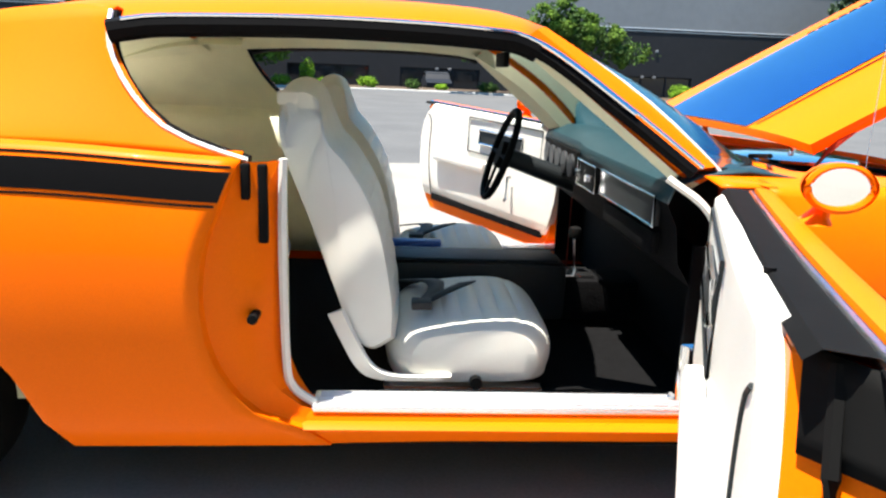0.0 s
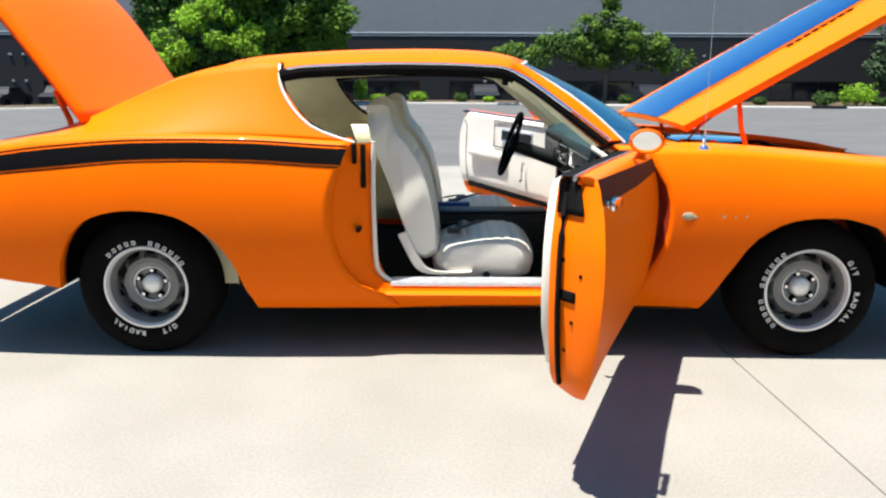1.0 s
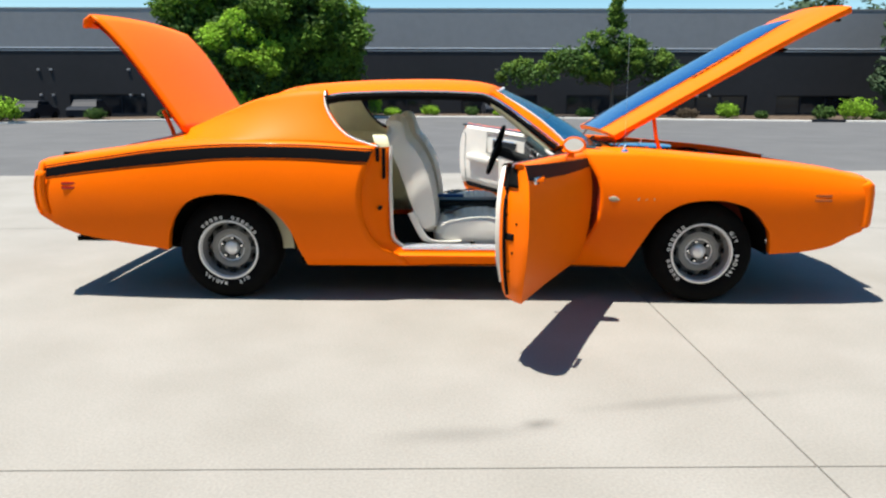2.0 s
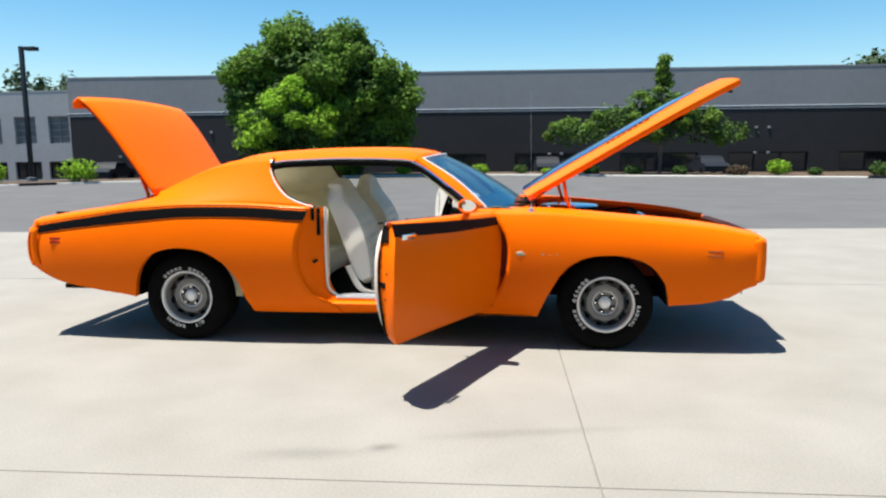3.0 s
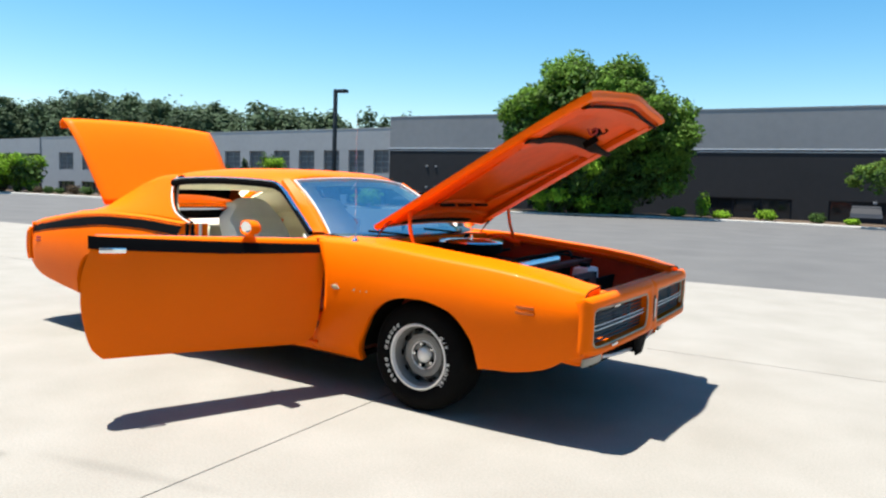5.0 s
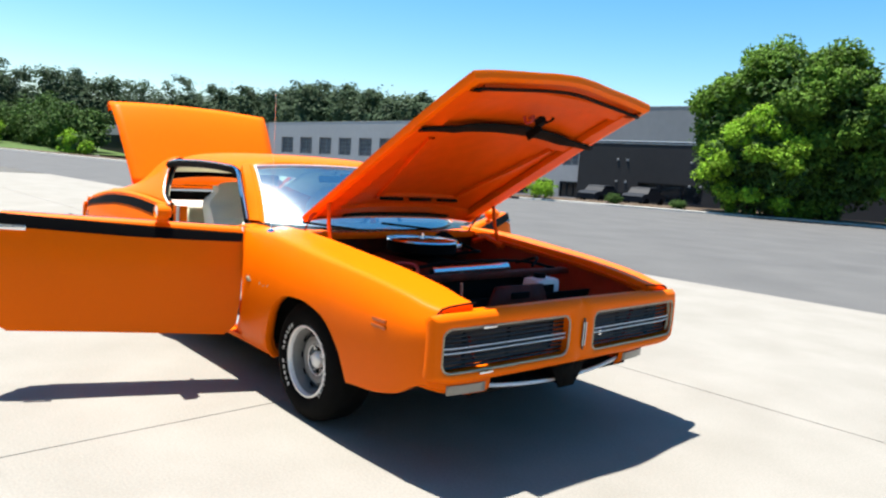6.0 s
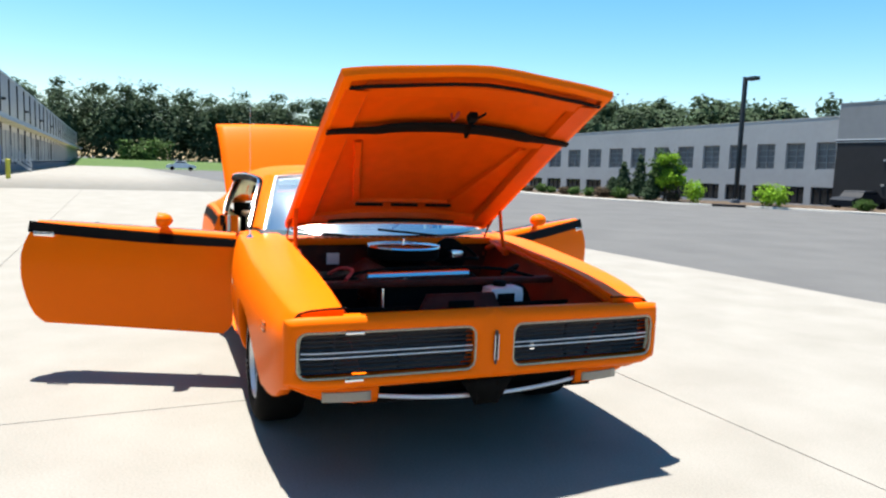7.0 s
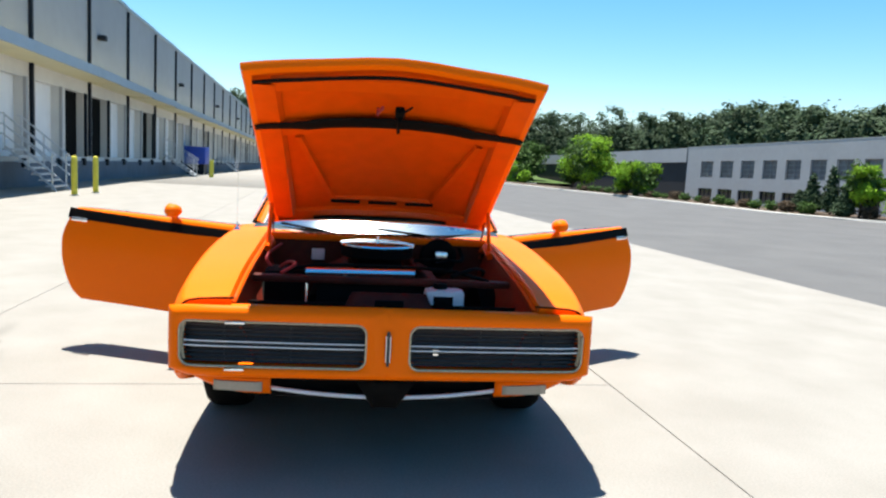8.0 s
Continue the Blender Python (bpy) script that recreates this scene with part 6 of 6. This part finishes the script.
def leaf_mesh(name, lobes, count, size, material, parent=None, label="", shell=.55, ragged=.6):
    """Many small leaf clumps scattered in lobes (centre, radii), thick near their outsides."""
    vol = np.array([l[1][0] * l[1][1] * l[1][2] for l in lobes]) ** .75
    pick = rng.choice(len(lobes), count, p=vol / vol.sum())
    C = np.array([l[0] for l in lobes])[pick]
    R = np.array([l[1] for l in lobes])[pick]
    d = rng.normal(size=(count, 3))
    d /= np.linalg.norm(d, axis=1)[:, None]
    r = rng.random(count) ** shell
    bumpy = 1 + .16 * np.sin(d[:, 0] * 7 + pick) * np.sin(d[:, 1] * 6 + 2 * pick) + .10 * np.sin(d[:, 2] * 11 + pick * 3)
    P = C + d * R * (r * bumpy)[:, None]
    n = d * .7 + rng.normal(size=(count, 3)) * ragged + np.array([0, 0, .5])
    n /= np.linalg.norm(n, axis=1)[:, None]
    t = np.cross(n, rng.normal(size=(count, 3)))
    t /= np.linalg.norm(t, axis=1)[:, None]
    b = np.cross(n, t)
    sz = size * (.55 + .9 * rng.random(count))[:, None]
    bend = n * sz * .35
    V = np.stack([P - t * sz, P - b * sz * .6 - bend, P + t * sz, P + b * sz * .6 - bend], 1).reshape(-1, 3)
    F = np.arange(count * 4).reshape(-1, 4)
    me = bpy.data.meshes.new(name)
    me.from_pydata(V.tolist(), [], F.tolist())
    me.materials.append(material)
    ob = new(name, me)
    if parent:
        ob.parent = parent
    if label:
        ob["label"] = label
    return ob


def tree(x, y, size_by, lobes, count, size, material, label, trunk_r=.22, fork=2.0, group=""):
    """A tree: tapered trunk, limbs that reach into its lobes, and a crown of leaf clumps."""
    z = fall(x) + (.08 if y < KERB_Y(x) + 6 else -.5)
    t = thing("tree", label, "tree", pose(x, y, z) @ Matrix.Scale(size_by, 4), group=group)
    bm = bmesh.new()
    tube([(0, 0, -.1), (.03, .02, fork * .5), (0, .05, fork)], trunk_r, 10, bm)
    for c, r in lobes:
        c = Vector(c)
        a = Vector((0, .05, fork * .9))
        mid = a.lerp(c, .5) + Vector((0, 0, .25))
        pts = smooth_path([a, mid, c], 4)
        rows = []
        for i, p in enumerate(pts):
            rad = lerp(trunk_r * .55, .03, i / (len(pts) - 1))
            rows.append([p + Vector((rad * math.cos(k * math.pi / 3), rad * math.sin(k * math.pi / 3), 0)) for k in range(6)])
        grid(rows, bm, close=True)
    part("trunk", bm, BARK, t, "grey-brown trunk and limbs")
    leaf_mesh("crown", lobes, count, size, material, t)
    return t


def clumps(lobes, per, lo, hi):
    """Breaks large lobes up into many smaller boughs over their outsides."""
    out = []
    for c, r in lobes:
        n = max(4, int(per * r[0] * r[2]))
        for _ in range(n):
            d = rng.normal(size=3)
            d /= np.linalg.norm(d)
            q = rng.uniform(lo, hi)
            k = rng.uniform(.70, .98)
            out.append(((c[0] + d[0] * r[0] * k, c[1] + d[1] * r[1] * k, c[2] + d[2] * r[2] * k), (q, q, q * .8)))
    return out


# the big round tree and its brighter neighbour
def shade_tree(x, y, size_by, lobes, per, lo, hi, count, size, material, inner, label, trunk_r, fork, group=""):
    # the inner leaves' darker material puts the crown's inside shade into colour
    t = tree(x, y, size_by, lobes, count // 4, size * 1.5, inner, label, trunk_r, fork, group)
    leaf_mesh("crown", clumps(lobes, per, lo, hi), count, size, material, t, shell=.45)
    return t
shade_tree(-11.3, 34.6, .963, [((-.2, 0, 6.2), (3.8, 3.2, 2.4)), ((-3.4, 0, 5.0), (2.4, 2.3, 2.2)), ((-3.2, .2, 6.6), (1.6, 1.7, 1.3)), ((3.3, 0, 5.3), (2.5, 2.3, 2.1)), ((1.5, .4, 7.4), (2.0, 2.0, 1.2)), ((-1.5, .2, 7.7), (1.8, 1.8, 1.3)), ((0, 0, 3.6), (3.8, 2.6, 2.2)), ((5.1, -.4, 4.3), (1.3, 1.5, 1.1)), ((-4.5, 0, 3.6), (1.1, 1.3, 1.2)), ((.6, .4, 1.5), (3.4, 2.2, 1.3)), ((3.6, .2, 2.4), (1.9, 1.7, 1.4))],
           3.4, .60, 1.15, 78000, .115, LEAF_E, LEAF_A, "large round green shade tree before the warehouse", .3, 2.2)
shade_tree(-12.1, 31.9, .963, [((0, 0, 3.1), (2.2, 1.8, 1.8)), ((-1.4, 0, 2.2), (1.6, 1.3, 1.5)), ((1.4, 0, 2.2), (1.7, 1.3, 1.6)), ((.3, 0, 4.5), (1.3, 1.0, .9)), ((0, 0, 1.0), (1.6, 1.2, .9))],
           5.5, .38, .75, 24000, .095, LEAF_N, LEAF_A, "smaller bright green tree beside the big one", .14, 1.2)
shade_tree(8.0, 34.6, .92, [((-4.9, 0, 2.5), (2.0, 1.5, .8)), ((3.2, 0, 2.5), (1.9, 1.5, .8)), ((-2.0, .2, 3.3), (2.2, 1.5, .9)), ((1.6, 0, 3.3), (1.9, 1.4, .9)), ((-.3, 0, 4.2), (1.8, 1.1, .8)), ((.5, 0, 4.0), (1.5, 1.0, .7)), ((0, 0, 5.2), (.50, .5, .7)), ((.05, 0, 6.1), (.22, .2, .75)), ((-.3, .3, 2.6), (2.6, 1.4, .7))],
           6.5, .24, .46, 17000, .085, LEAF_C, LEAF_A, "spreading young tree with thin olive leaves", .11, 1.7)
shade_tree(33.6, 48.7, 1.18, [((0, 0, 3.0), (3.2, 2.2, 2.8)), ((.2, 0, 6.0), (3.0, 2.0, 2.4)), ((-.3, 0, 8.2), (2.4, 1.8, 1.6))],
           4.0, .5, .9, 14000, .15, LEAF_D, LEAF_D, "tall dark tree at the warehouse's end", .2, 1.0)
SMALL = [(-24.5, 22.9, .95, 2.75, LEAF_B), (-49.0, 22.3, 2.0, 2.9, LEAF_B), (-64.3, 22.9, 3.1, 5.5, LEAF_B), (-70, 23.5, 2.3, 3.4, LEAF_A)]
for x, y, r, h, m in SMALL:
    shade_tree(x, y, 1, [((0, 0, h * .64), (r, r * .9, h * .34)), ((r * .5, 0, h * .42), (r * .6, r * .6, h * .25)), ((-r * .5, .1, h * .45), (r * .6, r * .6, h * .26))], 9.0 / r, .22 * r, .40 * r, int(3000 + 1500 * r), .05 + .025 * r, m, LEAF_A,
               "small bright green tree by the office building", .04 + .02 * r, h * .3, "young trees")


for x, y, h, r in ((-27.3, 22.4, 2.1, .62), (-26.4, 22.8, 2.5, .58), (-24.9, 22.4, 1.5, .55), (-28.6, 22.6, 1.2, .5)):
    tree(x, y, 1, [((0, 0, h * (.18 + .16 * k)), (r * (1 - .17 * k), r * (1 - .17 * k), h * .14)) for k in range(5)], 2600, .075, LEAF_D, "small dark conifer by the office building", .04, h * .2, group="small conifers")
# trees beyond the end of the office building
for x, y, r, h, m in ((-178, 36, 6.5, 12.5, LEAF_A), (-161, 39, 6.0, 10.0, LEAF_A), (-192, 32, 7.0, 12.0, LEAF_A), (-170, 37, 4.5, 7.0, LEAF_A), (-153, 36, 3.3, 4.6, LEAF_B), (-177, 23.4, 4.0, 8.6, LEAF_B)):
    shade_tree(x, y, 1, [((0, 0, h * .62), (r, r, h * .36)), ((r * .5, 0, h * .36), (r * .7, r * .7, h * .30)), ((-r * .5, .1, h * .38), (r * .7, r * .7, h * .32))], 4.0 / r, .28 * r, .45 * r, 5000, .32, m, LEAF_A, "broad green tree at the wood's edge", .2, h * .2, "trees at the wood's edge")


def shrub(x, r, h, m, label, back=.9):
    sh = thing("shrub", label, "shrub", pose(x, KERB_Y(x) + back, fall(x) + .06), group="shrubs along the kerb")
    leaf_mesh("foliage", [((0, 0, h * .5), (r, r * .8, h * .5)), ((r * .45, 0, h * .4), (r * .55, r * .5, h * .38)), ((-r * .45, .05, h * .42), (r * .5, r * .5, h * .4))], int(500 + 500 * r), .045 + .03 * r, m, sh)
    bm = bmesh.new()
    for k in range(3):
        tube([(0, 0, -.05), (r * .25 * math.cos(2.1 * k), r * .25 * math.sin(2.1 * k), h * .55)], .02, 5, bm)
    part("stems", bm, BARK, sh)
for k in range(19):
    x = -17.5 + 2.2 * k + rng.uniform(-.5, .5)
    r = rng.uniform(.35, .62)
    m, lab = ((LEAF_B, "low bright green shrub in the bed"), (LEAF_A, "low dark green shrub in the bed"), (LEAF_R, "low reddish-brown shrub in the bed"))[int(rng.choice(3, p=(.2, .6, .2)))]
    shrub(x, r, r * rng.uniform(.9, 1.4), m, lab, .8 + rng.uniform(-.1, .5))
shrub(19.3, .95, 1.15, LEAF_B, "large round bright green shrub")
shrub(-20.4, .95, 1.15, LEAF_B, "large round bright green shrub")
shrub(-22.8, .62, 1.2, LEAF_B, "upright yellow-green shrub by the kerb")
shrub(-5.1, .42, 1.5, LEAF_B, "slim upright green shrub")
for k in range(26):
    x = -23.5 - 1.5 * k + rng.uniform(-.4, .4)
    r = rng.uniform(.38, .60)
    shrub(x, r, r * 1.15, LEAF_A if k % 3 else LEAF_R, "low dark green shrub by the office building", .8 + rng.uniform(0, .6))

# far wood behind the buildings
def wood(name, spots, label, m, per=1500, size=.44):
    lobes, core = [], []
    for x, y, h, r in spots:
        core.append(((x, y, h * .40), (r * 1.1, r * 1.1, h * .46)))
        for k in range(9):
            a, q = rng.uniform(0, 6.28), rng.uniform(.25, .9)
            zz = h * rng.uniform(.30, .92)
            w = r * rng.uniform(.38, .62) * (1.25 - .5 * zz / h)
            lobes.append(((x + math.cos(a) * r * q * (1.2 - zz / h), y + math.sin(a) * r * q, zz - 1.0), (w, w, w * .8)))
    ob = leaf_mesh(name, lobes + core, per * len(spots), size, m, None, label, shell=.35, ragged=.22)
    ob.matrix_world = BACK
    tagged(ob, label, "wood", kind="stuff")
spots = []
for k in range(116):
    x = -190 + 1.32 * k + rng.uniform(-1, 1)
    tall = min(1.0, max(0.0, (-x - 70) / 60))
    if x < -57:
        spots.append((x, 80 + rng.uniform(-3, 14), lerp(rng.uniform(12.0, 14.0), rng.uniform(17, 20.5), tall), rng.uniform(3.2, 4.8)))
wood("far_wood", spots, "dense dark green wood behind the office building", LEAF_D)
spots = []
for k in range(80):
    y = -70 + 2.0 * k + rng.uniform(-1, 1)
    spots.append((-186 - rng.uniform(0, 14), y, rng.uniform(17, 22.5), rng.uniform(4.0, 5.8)))
wood("far_wood", spots, "dense dark green wood at the end of the yard", LEAF_D)
spots = [(-168 - rng.uniform(0, 8), -26 + 84 * rng.random(), rng.uniform(3, 7), rng.uniform(1.6, 3.2)) for k in range(13)]
wood("wood_edge", spots, "lighter bushes along the wood's edge", LEAF_A, 350, .4)
spots = [(43 + 3 * k, 82 + rng.uniform(0, 8), rng.uniform(13, 16), 3.6) for k in range(16)]
wood("far_wood", spots, "dark green wood beyond the warehouse", LEAF_D)


# distant parked cars
def far_car(x, y, yaw, paint, label):
    c = thing("parked_car", label, "car", LOT @ pose(x, y, lie(x, y) + .02, 0, 0, yaw), group="distant parked cars")
    bm = bmesh.new()
    prof = [(-2.2, .35), (-2.25, .75), (-1.9, .92), (-1.2, .98), (-.75, 1.42), (.55, 1.45), (1.15, .98), (2.0, .85), (2.2, .6), (2.15, .35)]
    rows = [[(px, y_ * (.86 if pz > 1.1 else .95), pz) for px, pz in prof] for y_ in (-.88, -.8, 0, .8, .88)]
    grid(rows, bm)
    bm.verts.ensure_lookup_table()
    for r in (0, 4):
        bm.faces.new([bm.verts[r * 10 + i] for i in range(10)])
    part("body", bm, paint, c)
    part("windows", boxed(-.85, .75, -.80, .80, 1.02, 1.36, .03), WIN_DARK, c)
    for px in (-1.35, 1.35):
        for py in (-.80, .80):
            part("wheel", cyl(bmesh.new(), (px, py - .1, .32), (px, py + .1, .32), .32, n=16), TYRE, c)
far_car(-114, 8.6, 85, DOCK_DOOR, "small white parked car far away")
far_car(-104, 17.0, 8, GREY_WALL, "grey parked car at the yard's edge")
for x, y, yaw in ((4.8, 47.0, 90), (16.3, 46.8, 90), (-24.3, 47.2, 96), (-28.4, 47.4, 92)):
    far_car(x, y, yaw, SPOUT, "dark parked car before the warehouse windows")
